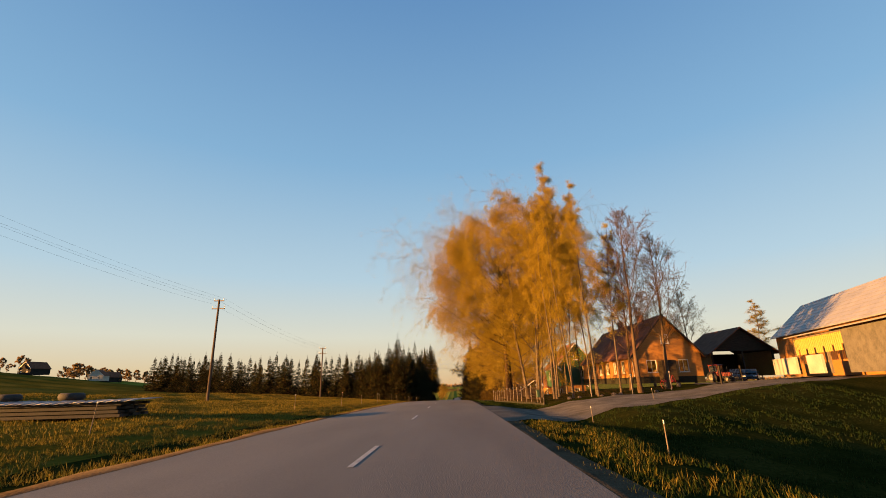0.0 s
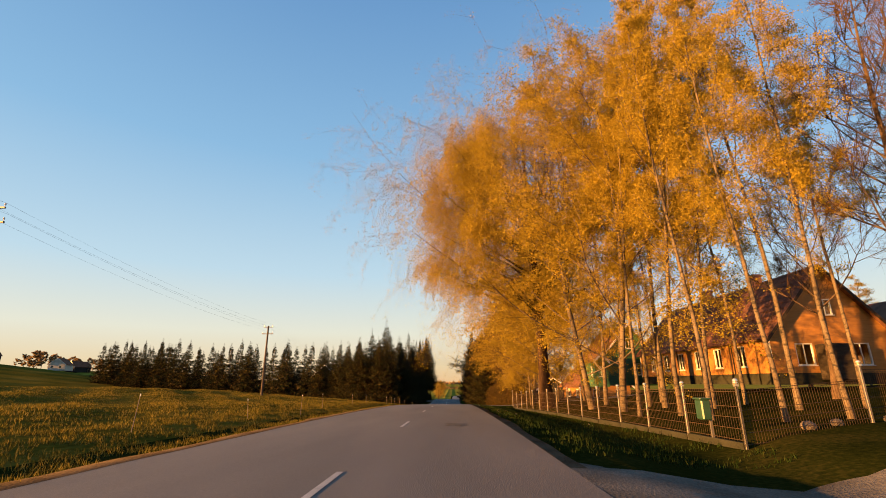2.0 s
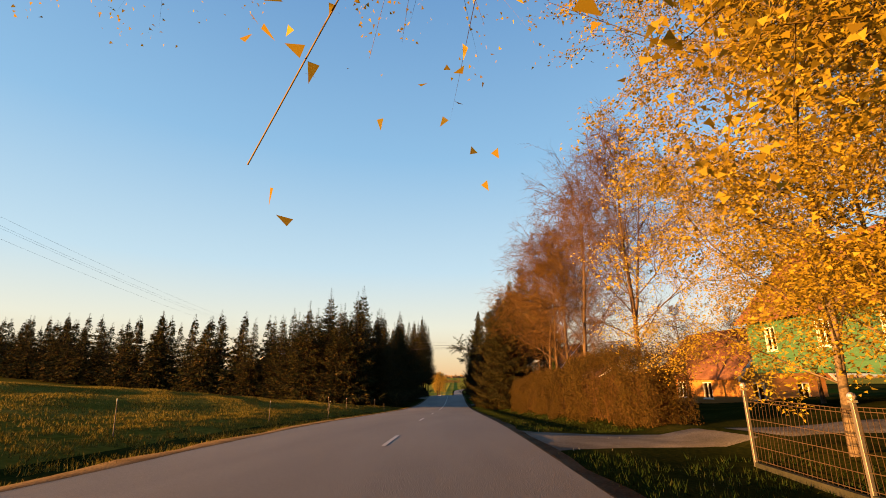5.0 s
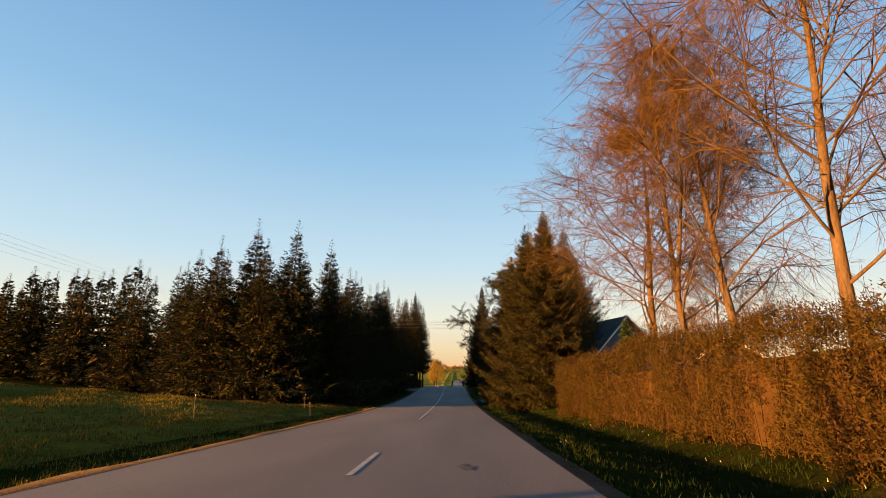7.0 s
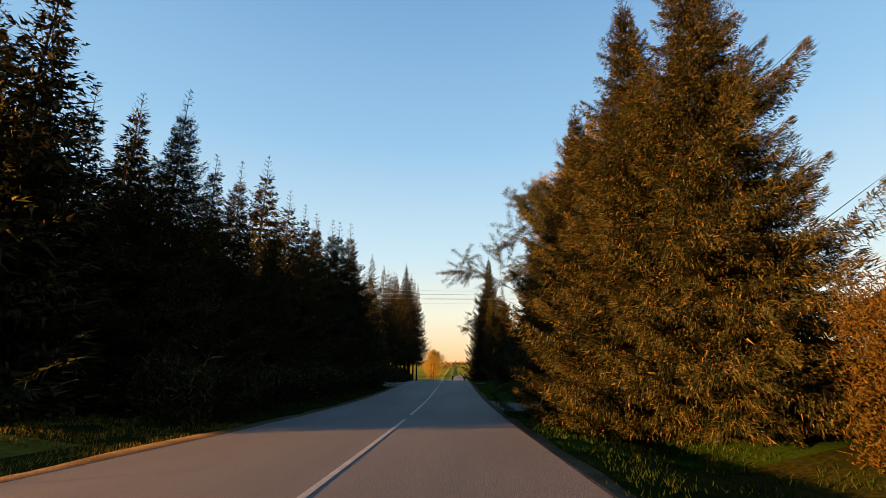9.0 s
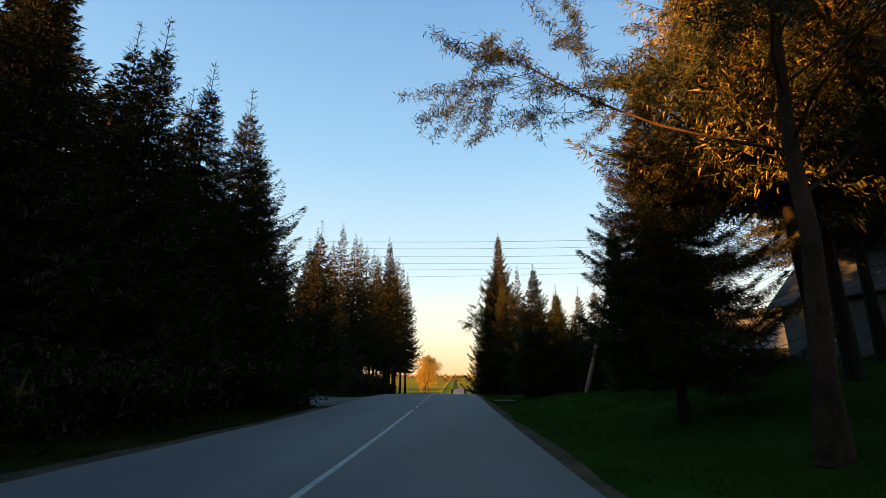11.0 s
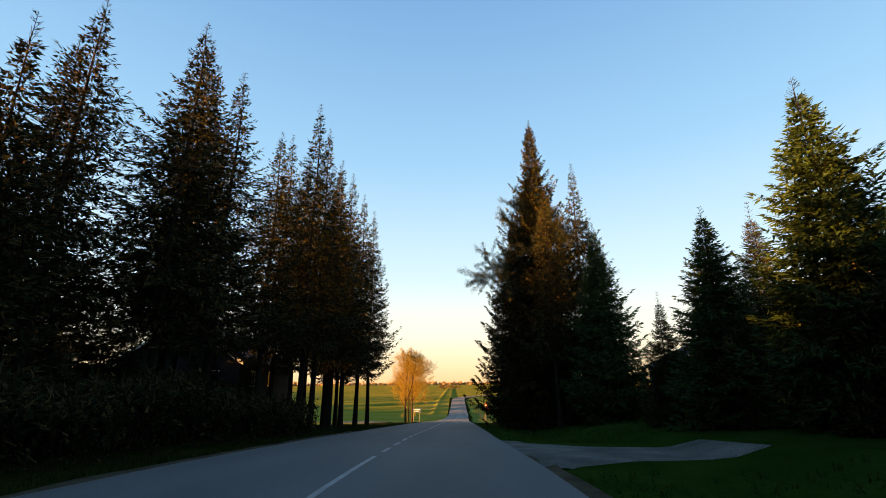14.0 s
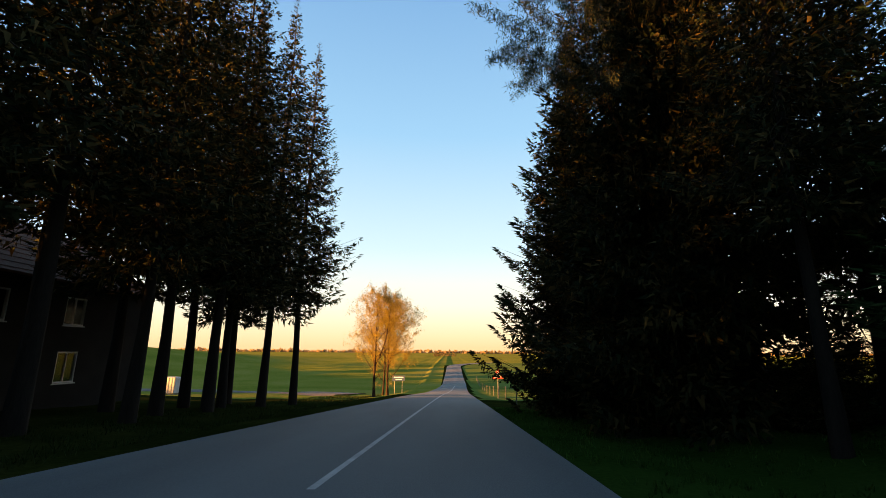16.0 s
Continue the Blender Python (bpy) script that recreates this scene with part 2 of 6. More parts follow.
M = dict(
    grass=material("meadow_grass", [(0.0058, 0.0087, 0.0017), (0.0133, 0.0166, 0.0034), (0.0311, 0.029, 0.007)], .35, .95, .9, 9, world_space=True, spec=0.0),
    gold_field=material("field_golden_green", [(0.0875, 0.1063, 0.015), (0.1562, 0.1562, 0.0225), (0.225, 0.1875, 0.0438)], .06, .95, .5, 2.5, world_space=True, spec=0.0),
    field=material("field_green", [(.06, .085, .018), (.095, .125, .026), (.13, .15, .04)], .06, .95, .5, 2.5, world_space=True, spec=0.0),
    asphalt=material("worn_asphalt", [(.060, .059, .058), (.086, .084, .081), (.112, .108, .103)], .5, .8, .25, 90, stretch=(1, .18, 1), world_space=True, spec=.35),
    tar=material("dark_asphalt_patch", [(.02, .02, .02), (.04, .038, .036)], 4, .8, .6, 60),
    gravel=material("gravel_track", [(0.0607, 0.0553, 0.0464), (0.105, 0.0972, 0.0829), (0.1658, 0.1525, 0.1326)], .8, .95, .9, 25, world_space=True, spec=0.0),
    shoulder=material("sandy_shoulder", [(0.0373, 0.029, 0.0187), (0.0705, 0.0539, 0.0353), (0.0912, 0.0746, 0.0497)], 1.2, .95, .9, 22, world_space=True, spec=0.0),
    soil=material("ploughed_soil", [(.06, .045, .035), (.11, .085, .065)], .8, .95, .8, 6, world_space=True),
    paint=material("road_paint", [(.15, .148, .14), (.25, .245, .235), (.33, .325, .31)], 3, .6, .2, 45, world_space=True),
    bark=material("grey_brown_bark", [(0.0403, 0.0252, 0.0161), (0.0756, 0.0504, 0.0328), (0.1058, 0.0756, 0.0504)], 3, .9, .9, 22, stretch=(1, 1, .25), spec=.08),
    old_birch=material("old_birch_bark", [(0.0132, 0.0078, 0.0048), (0.03, 0.0174, 0.0102), (0.051, 0.03, 0.018)], 3, .9, 1.0, 14, stretch=(1, 1, .35), spec=.08),
    pine_bark=material("pine_bark", [(.012, .008, .005), (.032, .018, .010), (.052, .029, .016)], 2.5, .9, .9, 16, stretch=(1, 1, .35), spec=.08),
    dark_bark=material("spruce_bark", [(.010, .008, .006), (.022, .016, .012)], 3, .9, .8, 20, stretch=(1, 1, .3), spec=.08),
    deep=material("deep_growth", [(.004, .004, .003), (.012, .010, .007)], 2, .95, .6, 9),
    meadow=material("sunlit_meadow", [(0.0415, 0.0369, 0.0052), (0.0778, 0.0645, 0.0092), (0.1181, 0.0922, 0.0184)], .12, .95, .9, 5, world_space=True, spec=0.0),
    birch_twig=material("birch_twigs", [(.085, .056, .012), (.145, .100, .022)], 3, .85, 0, 20, spec=.08),
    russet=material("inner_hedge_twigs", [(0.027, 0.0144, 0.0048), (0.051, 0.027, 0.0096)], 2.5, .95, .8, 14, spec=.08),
    twig=material("thin_twigs", [(.052, .029, .009), (.085, .048, .016)], 3, .85, 0, 20, spec=.08),
    birch=birch_bark(),
    needle=leafy("spruce_needles", [(.0056, .0088, .0032), (.0112, .016, .0056), (.028, .027, .010), (.080, .054, .018)], .08, .85),
    # two needle colours: golden with the sun painted in, grey-green with shade painted in
    lit_needle=leafy("sunlit_pine_needles", [(0.0182, 0.0247, 0.0078), (0.0715, 0.065, 0.0195), (0.2275, 0.156, 0.0442)], .14, .8),
    shaded_needle=leafy("shaded_grey_green_needles", [(.008, .013, .008), (.018, .026, .015), (.036, .040, .020), (.075, .060, .024)], .1, .8),
    thuja=leafy("thuja_scales", [(0.0147, 0.0294, 0.0088), (0.0294, 0.0514, 0.0147), (0.0441, 0.0661, 0.022)], .15, .75),
    birch_leaf=leafy("young_birch_leaves", [(.175, .128, .010), (.255, .180, .014), (.310, .220, .021), (.335, .265, .034)], .45, .6),
    yellow_leaf=leafy("catkins_and_buds", [(.20, .140, .020), (.28, .200, .030), (.34, .250, .042)], .45, .7),
    hedge_leaf=leafy("hedge_leaves", [(.026, .017, .004), (.047, .029, .007), (.066, .040, .010), (.040, .036, .008)], .25, .7),
    far_leaf=leafy("far_foliage", [(0.121, 0.0907, 0.0484), (0.2298, 0.1573, 0.0786), (0.3266, 0.2178, 0.1089)], .45, .8),
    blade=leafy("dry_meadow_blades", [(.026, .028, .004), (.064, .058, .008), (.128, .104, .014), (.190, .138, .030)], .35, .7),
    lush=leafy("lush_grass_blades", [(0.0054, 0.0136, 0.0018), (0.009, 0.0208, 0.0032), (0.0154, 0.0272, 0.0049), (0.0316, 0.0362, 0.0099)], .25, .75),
    lawn=leafy("short_lawn_blades", [(0.0126, 0.0357, 0.0042), (0.0231, 0.0546, 0.0073), (0.0378, 0.0693, 0.0105)], .25, .75),
    lawn_ground=material("lawn_ground", [(0.0078, 0.0195, 0.0026), (0.0143, 0.0312, 0.0046), (0.0234, 0.0416, 0.0072)], .5, .95, .9, 11, world_space=True, spec=0.0),
    dandelion=leafy("pale_flowers", [(.28, .27, .20), (.38, .36, .27)], .2, .7),
    ochre=material("ochre_boards", [(.195, .082, .011), (.255, .115, .018), (.295, .140, .027)], 1.5, .75, .4, 14, stretch=(1, 1, 6)),
    green_wall=material("green_boards", [(0.0144, 0.0648, 0.0252), (0.0252, 0.09, 0.036), (0.036, 0.108, 0.0468)], 1.5, .7, .4, 14, stretch=(1, 1, 6)),
    # white brick, its colour scaled down to hold the shade of the trees
    white_brick=material("grimy_shaded_white_brick", [(0.0685, 0.0665, 0.0605), (0.1008, 0.0967, 0.0887), (0.1249, 0.1209, 0.1109)], 2, .85, .6, 12, spec=.08),
    plaster=material("pale_plaster", [(0.238, 0.224, 0.203), (0.308, 0.294, 0.266), (0.364, 0.35, 0.322)], .8, .9, .3, 25),
    # grey render taken almost to black; spruce shade is included in the colour
    grey_wall=material("weathered_shaded_grey_render", [(0.0129, 0.0125, 0.0121), (0.0193, 0.0185, 0.0177), (0.0257, 0.0241, 0.0233)], .9, .9, .4, 20, spec=.08),
    roof=material("brown_sheet_roof", [(0.069, 0.0328, 0.019), (0.1121, 0.0517, 0.031), (0.1466, 0.0776, 0.0475)], 1.2, .85, .5, 10, spec=.08),
    grey_roof=material("grey_slate_roof", [(0.06, 0.06, 0.06), (0.09, 0.09, 0.087), (0.12, 0.12, 0.114)], 1.2, .85, .5, 10, spec=.08),
    tin=material("zinc_sheet_roof", [(0.2176, 0.2176, 0.2176), (0.2816, 0.2752, 0.2688), (0.32, 0.3072, 0.288)], .6, .5, .1, 8, metal=.35),
    yellow_slat=material("sunlit_yellow_slats", [(0.315, 0.225, 0.045), (0.42, 0.315, 0.075)], 2, .7, .2, 12, stretch=(1, 1, 4)),
    white=material("white_painted_wood", [(0.48, 0.472, 0.448), (0.592, 0.584, 0.56)], 3, .6, .1, 30),
    green_paint=material("mint_green_paint", [(.10, .30, .20), (.14, .38, .26)], 3, .6, .1, 30),
    brick=material("chimney_brick", [(.16, .07, .045), (.26, .12, .08)], 5, .9, .6, 20),
    dark=material("dark_timber", [(.02, .016, .012), (.045, .035, .027)], 2, .85, .4, 16, stretch=(1, 1, 4), spec=.08),
    timber=material("weathered_timber", [(0.0825, 0.0675, 0.0525), (0.135, 0.1125, 0.09), (0.18, 0.15, 0.12)], 2, .85, .5, 18, stretch=(4, 1, 1), spec=.08),
    pole=material("tarred_pole", [(0.035, 0.0266, 0.021), (0.063, 0.049, 0.0385), (0.091, 0.07, 0.056)], 2, .85, .5, 18, stretch=(1, 1, .2), spec=.08),
    red_pole=material("reddish_pole", [(0.18, 0.09, 0.054), (0.27, 0.135, 0.081)], 2, .85, .4, 18, stretch=(1, 1, .2)),
    # near-black: the shade along the fence's foot is put into the concrete's colour
    plinth=material("shade_dark_concrete", [(0.015, 0.016, 0.011), (0.03, 0.03, 0.0225)], 2, .95, .5, 20, spec=.08),
    concrete=material("grey_concrete", [(.18, .175, .165), (.26, .255, .24), (.31, .30, .29)], 2, .9, .5, 30),
    steel=material("galvanised_steel", [(0.112, 0.104, 0.096), (0.176, 0.16, 0.144)], 4, .5, .05, 30, metal=.6),
    brass=material("polished_cap", [(.55, .50, .40), (.68, .62, .5)], 4, .25, 0, 30, metal=.8),
    wire=material("fence_wire", [(.03, .019, .011), (.05, .033, .02)], 4, .6, 0, 30, spec=.08),
    cable=material("power_cable", [(.03, .03, .035), (.05, .05, .055)], 4, .5, 0, 30),
    ceramic=material("insulator_porcelain", [(.45, .44, .42), (.6, .59, .57)], 5, .2, 0, 30),
    plastic_green=material("dark_green_plastic", [(.01, .035, .02), (.02, .05, .03)], 4, .45, 0, 30),
    red=material("red_machine_paint", [(0.1197, 0.0063, 0.0038), (0.1638, 0.0095, 0.0063)], 3, .4, .05, 30),
    rubber=material("black_rubber", [(.012, .012, .012), (.025, .024, .023)], 6, .85, .4, 30),
    car_dark=material("dark_blue_car_paint", [(.008, .012, .02), (.014, .02, .032)], 2, .2, 0, 30, spec=.6),
    car_black=material("black_car_paint", [(.006, .006, .007), (.012, .012, .013)], 2, .2, 0, 30, spec=.6),
    lamp=material("headlight_plastic", [(.5, .5, .5), (.65, .65, .65)], 6, .15, 0, 30),
    glass=glass("window_glass"),
    smoked=material("tinted_glass", [(.012, .016, .024), (.022, .028, .04)], 3, .18, 0, 30, spec=.8),
    tarp=material("pale_sheeting", [(0.336, 0.328, 0.32), (0.448, 0.44, 0.432)], 1.2, .6, .4, 8),
    sheeting=material("grey_sheeting", [(0.2432, 0.2432, 0.2584), (0.4104, 0.4104, 0.4256)], 1.2, .5, .4, 8),
    stone=material("field_stone", [(0.077, 0.0595, 0.0455), (0.1155, 0.0945, 0.077)], 4, .9, .6, 20),
    sign_white=material("sign_face_white", [(.62, .62, .62), (.72, .72, .72)], 4, .4, 0, 30),
    sign_blue=material("sign_face_dark", [(.03, .05, .10), (.05, .07, .13)], 4, .4, 0, 30),
    sign_red=material("sign_red", [(.45, .03, .02), (.55, .05, .03)], 4, .4, 0, 30),
    nest=material("twig_clump", [(0.075, 0.0375, 0.0188), (0.135, 0.0675, 0.03)], 6, .9, .3, 30),
)


# ---- mesh helpers ----
def mesh_from(name, verts, faces, mat):
    me = bpy.data.meshes.new(name)
    me.from_pydata(verts.tolist() if isinstance(verts, np.ndarray) else verts, [], faces.tolist() if isinstance(faces, np.ndarray) else faces)
    me.materials.append(mat)
    me.update()
    return me


def smooth(me):
    me.polygons.foreach_set("use_smooth", [True] * len(me.polygons))
    return me


def part(name, bm, mat, parent, label=""):
    """One mesh object under a thing or a part. bm: a bmesh (is freed) or a finished mesh."""
    if isinstance(bm, bmesh.types.BMesh):
        me = bpy.data.meshes.new(name)
        bm.normal_update()
        bm.to_mesh(me)
        bm.free()
        me.materials.append(mat)
    else:
        me = bm
    ob = new(name, me)
    ob.parent = parent
    return tagged(ob, label) if label else ob


def thing(name, label, category, x=0.0, y=0.0, z=None, turn=0.0, group="", kind=""):
    ob = new(name)
    ob.empty_display_size = .2
    ob.matrix_world = pose(x, y, G(x, y) if z is None else z, 0, 0, turn)
    return tagged(ob, label, category, group, kind)


def solid(name, me_or_bm, mat, label="", category="", kind="", group=""):
    """A top-level thing of one mesh."""
    ob = part(name, me_or_bm, mat, None)
    return tagged(ob, label, category, group, kind)


def box(bm, x0, x1, y0, y1, z0, z1, bevel=0.0):
    r = bmesh.ops.create_cube(bm, size=1, matrix=Matrix.LocRotScale(((x0 + x1) / 2, (y0 + y1) / 2, (z0 + z1) / 2), None, (abs(x1 - x0), abs(y1 - y0), abs(z1 - z0))))
    if bevel:
        es = list({e for v in r["verts"] for e in v.link_edges})
        bmesh.ops.bevel(bm, geom=es, offset=bevel, segments=1, affect="EDGES")
    return bm


def boxes(*rows, bevel=0.0):
    bm = bmesh.new()
    for r in rows:
        box(bm, *r, bevel=bevel)
    return bm


def rod(bm, a, b, r0, r1=None, sides=8):
    a, b = Vector(a), Vector(b)
    d = b - a
    m = Matrix.Translation((a + b) / 2) @ d.to_track_quat("Z", "Y").to_matrix().to_4x4()
    bmesh.ops.create_cone(bm, cap_ends=True, segments=sides, radius1=r0, radius2=r0 if r1 is None else r1, depth=d.length, matrix=m)
    return bm


def rods(*rows, sides=8):
    bm = bmesh.new()
    for a, b, r in rows:
        rod(bm, a, b, r, sides=sides)
    return bm


def prism(bm, outline, depth, axis="y"):
    """A flat outline (pairs) made solid by depth, upright: pairs are (x, z) and depth runs along y, or (y, z) along x."""
    place = (lambda p, d: (p[0], d, p[1])) if axis == "y" else (lambda p, d: (d, p[0], p[1]))
    f = [bm.verts.new(place(p, depth[0])) for p in outline]
    k = [bm.verts.new(place(p, depth[1])) for p in outline]
    n = len(f)
    bm.faces.new(f)
    bm.faces.new(k[::-1])
    for i in range(n):
        bm.faces.new((f[i], k[i], k[(i + 1) % n], f[(i + 1) % n]))
    bmesh.ops.recalc_face_normals(bm, faces=bm.faces)
    return bm


def tube_mesh(name, branches, mat, slivers=(), g=None):
    """Branches: (points, radii, sides), each a tapered limb, in one mesh."""
    V, F = [], []
    base = 0
    for pts, radii, sides in branches:
        pts = np.asarray(pts, float)
        d = np.gradient(pts, axis=0)
        d /= np.linalg.norm(d, axis=1, keepdims=True) + 1e-9
        ref = np.where(np.abs(d[:, 2:3]) > .9, [[1.0, 0, 0]], [[0, 0, 1.0]])
        u = np.cross(d, ref)
        u /= np.linalg.norm(u, axis=1, keepdims=True) + 1e-9
        v = np.cross(d, u)
        ang = np.arange(sides) * 2 * np.pi / sides
        ring = pts[:, None] + np.asarray(radii)[:, None, None] * (np.cos(ang)[None, :, None] * u[:, None] + np.sin(ang)[None, :, None] * v[:, None])
        n = len(pts)
        V.append(ring.reshape(-1, 3))
        i = np.arange(n - 1)[:, None] * sides
        j = np.arange(sides)[None]
        k = (j + 1) % sides
        F.append(np.stack([i + j, i + k, i + sides + k, i + sides + j], -1).reshape(-1, 4) + base)
        base += n * sides
    faces = np.concatenate(F).tolist()
    if slivers:
        a, b = np.array([s[0] for s in slivers]), np.array([s[1] for s in slivers])
        d = b - a
        n = np.linalg.norm(d, axis=1)
        bv, bf = blades(a, unit(d), unit(g.normal(0, 1, a.shape)), n, np.full(len(a), .012))
        V.append(bv)
        faces += (bf + base).tolist()
    return smooth(mesh_from(name, np.concatenate(V), faces, mat))


def blades(pos, way, side, length, width):
    """A pointed blade for each row: from pos along way, widened along side."""
    length, width = np.asarray(length)[:, None], np.asarray(width)[:, None]
    side = side - (side * way).sum(1, keepdims=True) * way
    side /= np.linalg.norm(side, axis=1, keepdims=True) + 1e-9
    V = np.stack([pos + side * width / 2, pos + way * length, pos - side * width / 2], 1).reshape(-1, 3)
    F = np.arange(len(pos) * 3).reshape(-1, 3)
    return V, F


def unit(v):
    return v / (np.linalg.norm(v, axis=-1, keepdims=True) + 1e-9)


# ---- ground, road ----
def sheet(name, xs, ys, mat, height, label, kind="structure", category="ground"):
    X, Y = np.meshgrid(xs, ys)
    V = np.stack([X, Y, height(X, Y)], -1).reshape(-1, 3)
    n = len(xs)
    i, j = np.meshgrid(np.arange(len(ys) - 1), np.arange(n - 1), indexing="ij")
    a = (i * n + j).ravel()
    F = np.stack([a, a + 1, a + n + 1, a + n], -1)
    return solid(name, smooth(mesh_from(name, V, F, mat)), mat, label, category, kind)


def road_x(y):
    """The far road bends to the right."""
    y = np.asarray(y, float)
    return np.where(y > 385, (y - 385) ** 2 * .004, 0) + np.interp(y, [196, 250, 308, 400], [0, 1.3, 3.3, 4.2])


gx = np.unique(np.concatenate([[-4000, -2500, -1500, -1000, -700, -500, -400, -320], np.arange(-260, -60, 12), np.arange(-60, -14, 2.5), np.arange(-14, -4.3, .6),
                               [-4.3, LEFT_EDGE, LEFT_EDGE + .06, 0, RIGHT_EDGE - .06, RIGHT_EDGE, 3.6], np.arange(4.2, 16, .6), np.arange(16, 60, 2.5), np.arange(60, 260, 14), [320, 500, 800, 1500, 2500, 4000]]))
gy = np.unique(np.concatenate([[-300, -200, -120, -80, -50, -30], np.arange(-20, 270, 1.5), np.arange(270, 480, 6), [520, 600, 700, 850, 1000, 1300, 1800, 2500, 3500, 4900]]))
land = sheet("ground", gx, gy, M["grass"], gz, "rough spring meadow and verges along the road").data
# lighter golden variant of the grass, with low sunlight put into its colour
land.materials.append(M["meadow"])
land.materials.append(M["lawn_ground"])
land.materials.append(M["gold_field"])
land.materials.append(M["field"])
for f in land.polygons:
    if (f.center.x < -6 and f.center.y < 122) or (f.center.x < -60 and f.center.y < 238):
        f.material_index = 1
    elif f.center.y > 238 and (f.center.x < road_x(f.center.y) - 3.6 or f.center.y > 462):
        f.material_index = 3
    elif f.center.y > 238 and f.center.x > road_x(f.center.y) + 3.4:
        f.material_index = 4
    elif f.center.x > 3.7 and 122 < f.center.y < 226 and f.center.x < 60:
        f.material_index = 2

ry = np.unique(np.concatenate([np.arange(-40, 300, 2.0), np.arange(300, 462, 6)]))
rx = np.array([LEFT_EDGE, -4.05, -2.8, -1.4, 0, 1.2, 2.4, 3.38, RIGHT_EDGE])


def narrow(y):
    return np.interp(y, [200, 235, 300], [1, .84, .72])


def road_z(X, Y):
    return zr(Y) + .045 - .012 * np.abs(X) + .02 * (np.abs(X) < 3.6)


X, Y = np.meshgrid(rx, ry)
V = np.stack([X * narrow(Y) + road_x(Y), Y, road_z(X, Y)], -1).reshape(-1, 3)
n = len(rx)
i, j = np.meshgrid(np.arange(len(ry) - 1), np.arange(n - 1), indexing="ij")
a = (i * n + j).ravel()
solid("road", smooth(mesh_from("road", V, np.stack([a, a + 1, a + n + 1, a + n], -1), M["asphalt"])), None, "worn grey asphalt country road with pale wheel tracks", "road", "structure")


def strip(name, left, right, mat, lift, label, category, kind="structure", steps=24, cross=6, shape=None):
    """A band between two lines of the plan, laid on the ground."""
    left, right = np.array(left, float), np.array(right, float)

    def along(line, s):
        d = np.r_[0, np.cumsum(np.linalg.norm(np.diff(line, axis=0), axis=1))]
        return np.stack([np.interp(s * d[-1], d, line[:, 0]), np.interp(s * d[-1], d, line[:, 1])], -1)
    s = np.linspace(0, 1, steps)
    L, R = along(left, s), along(right, s)
    w = np.r_[0, np.linspace(.04, .96, max(cross, 4) - 2), 1]
    cross = len(w)
    P = L[:, None] * (1 - w[None, :, None]) + R[:, None] * w[None, :, None]
    off = np.clip(np.maximum(P[..., 0] - RIGHT_EDGE, LEFT_EDGE - P[..., 0]) / .6, 0, 1)
    low = np.where(P[..., 0] > 0, .030, .006)
    Z = np.maximum(gz(P[..., 0], P[..., 1]), np.where((P[..., 0] > LEFT_EDGE - .6) & (P[..., 0] < RIGHT_EDGE + .6), zr(P[..., 1]) - .01, -99)) + lift * off + low * (1 - off)
    for e_ in (0, -1):
        Z[:, e_] -= (lift + .04) * off[:, e_]
    V = np.concatenate([P, Z[..., None]], -1).reshape(-1, 3)
    i, j = np.meshgrid(np.arange(steps - 1), np.arange(cross - 1), indexing="ij")
    a = (i * cross + j).ravel()
    F = np.stack([a, a + 1, a + cross + 1, a + cross], -1)
    return solid(name, smooth(mesh_from(name, V, F, mat)), mat, label, category, kind)


def wob(y0, y1, x, amp, seed, step=1.5):
    r = random.Random(seed)
    return [(x + r.uniform(-amp, amp), y) for y in np.arange(y0, y1, step)]


strip("verge_1", wob(-20, 19, RIGHT_EDGE - .03, .04, 1), wob(-20, 19, 4.0, .12, 2), M["shoulder"], .025, "sandy worn shoulder beside the asphalt", "road shoulder", steps=90, cross=3)
strip("verge_2", wob(33, 190, RIGHT_EDGE - .03, .04, 3), wob(33, 190, 3.85, .10, 4), M["shoulder"], .025, "sandy worn shoulder beside the asphalt", "road shoulder", steps=300, cross=3)
strip("verge_3", wob(-20, 161, LEFT_EDGE + .03, .04, 5), wob(-20, 161, -4.6, .15, 6), M["shoulder"], .025, "sandy worn shoulder beside the asphalt", "road shoulder", steps=320, cross=3)
strip("verge_4", wob(173, 205, LEFT_EDGE + .03, .04, 7), wob(173, 205, -4.5, .12, 8), M["shoulder"], .025, "sandy worn shoulder beside the asphalt", "road shoulder", steps=70, cross=3)
strip("gravel_road", [(3.42, 17.5), (5.2, 20.5), (8, 22.8), (12, 25), (25, 32.5), (50, 44)], [(3.42, 34), (5.5, 33.2), (8, 33.4), (13, 35), (24, 40), (50, 52)], M["gravel"], .06, "pale gravel side road leading to a farmyard", "gravel road", steps=40, cross=12)
strip("farmyard", [(25, 40.6), (50, 52.2)], [(30, 60), (46, 62)], M["gravel"], .03, "bare gravel farmyard before the garage", "yard", steps=16, cross=10)
strip("driveway_1", [(3.42, 73.5), (6, 74.6), (11, 75), (22, 76)], [(3.42, 79.5), (6, 78.2), (11, 78), (22, 79)], M["gravel"], .035, "narrow gravel driveway beside a clipped hedge", "driveway", steps=20)
strip("driveway_2", [(-4.1, 172.5), (-6, 171), (-12, 171), (-30, 176)], [(-4.1, 161), (-6.5, 164), (-12, 165.5), (-30, 169)], M["gravel"], .035, "grey gravel driveway between spruce trees", "driveway", steps=20)
strip("driveway_3", [(3.42, 134.5), (6, 136), (14, 138.5), (24, 140)], [(3.42, 142.5), (6, 140.8), (14, 142.3), (24, 144)], M["gravel"], .035, "grey gravel driveway on grass", "driveway", steps=20)
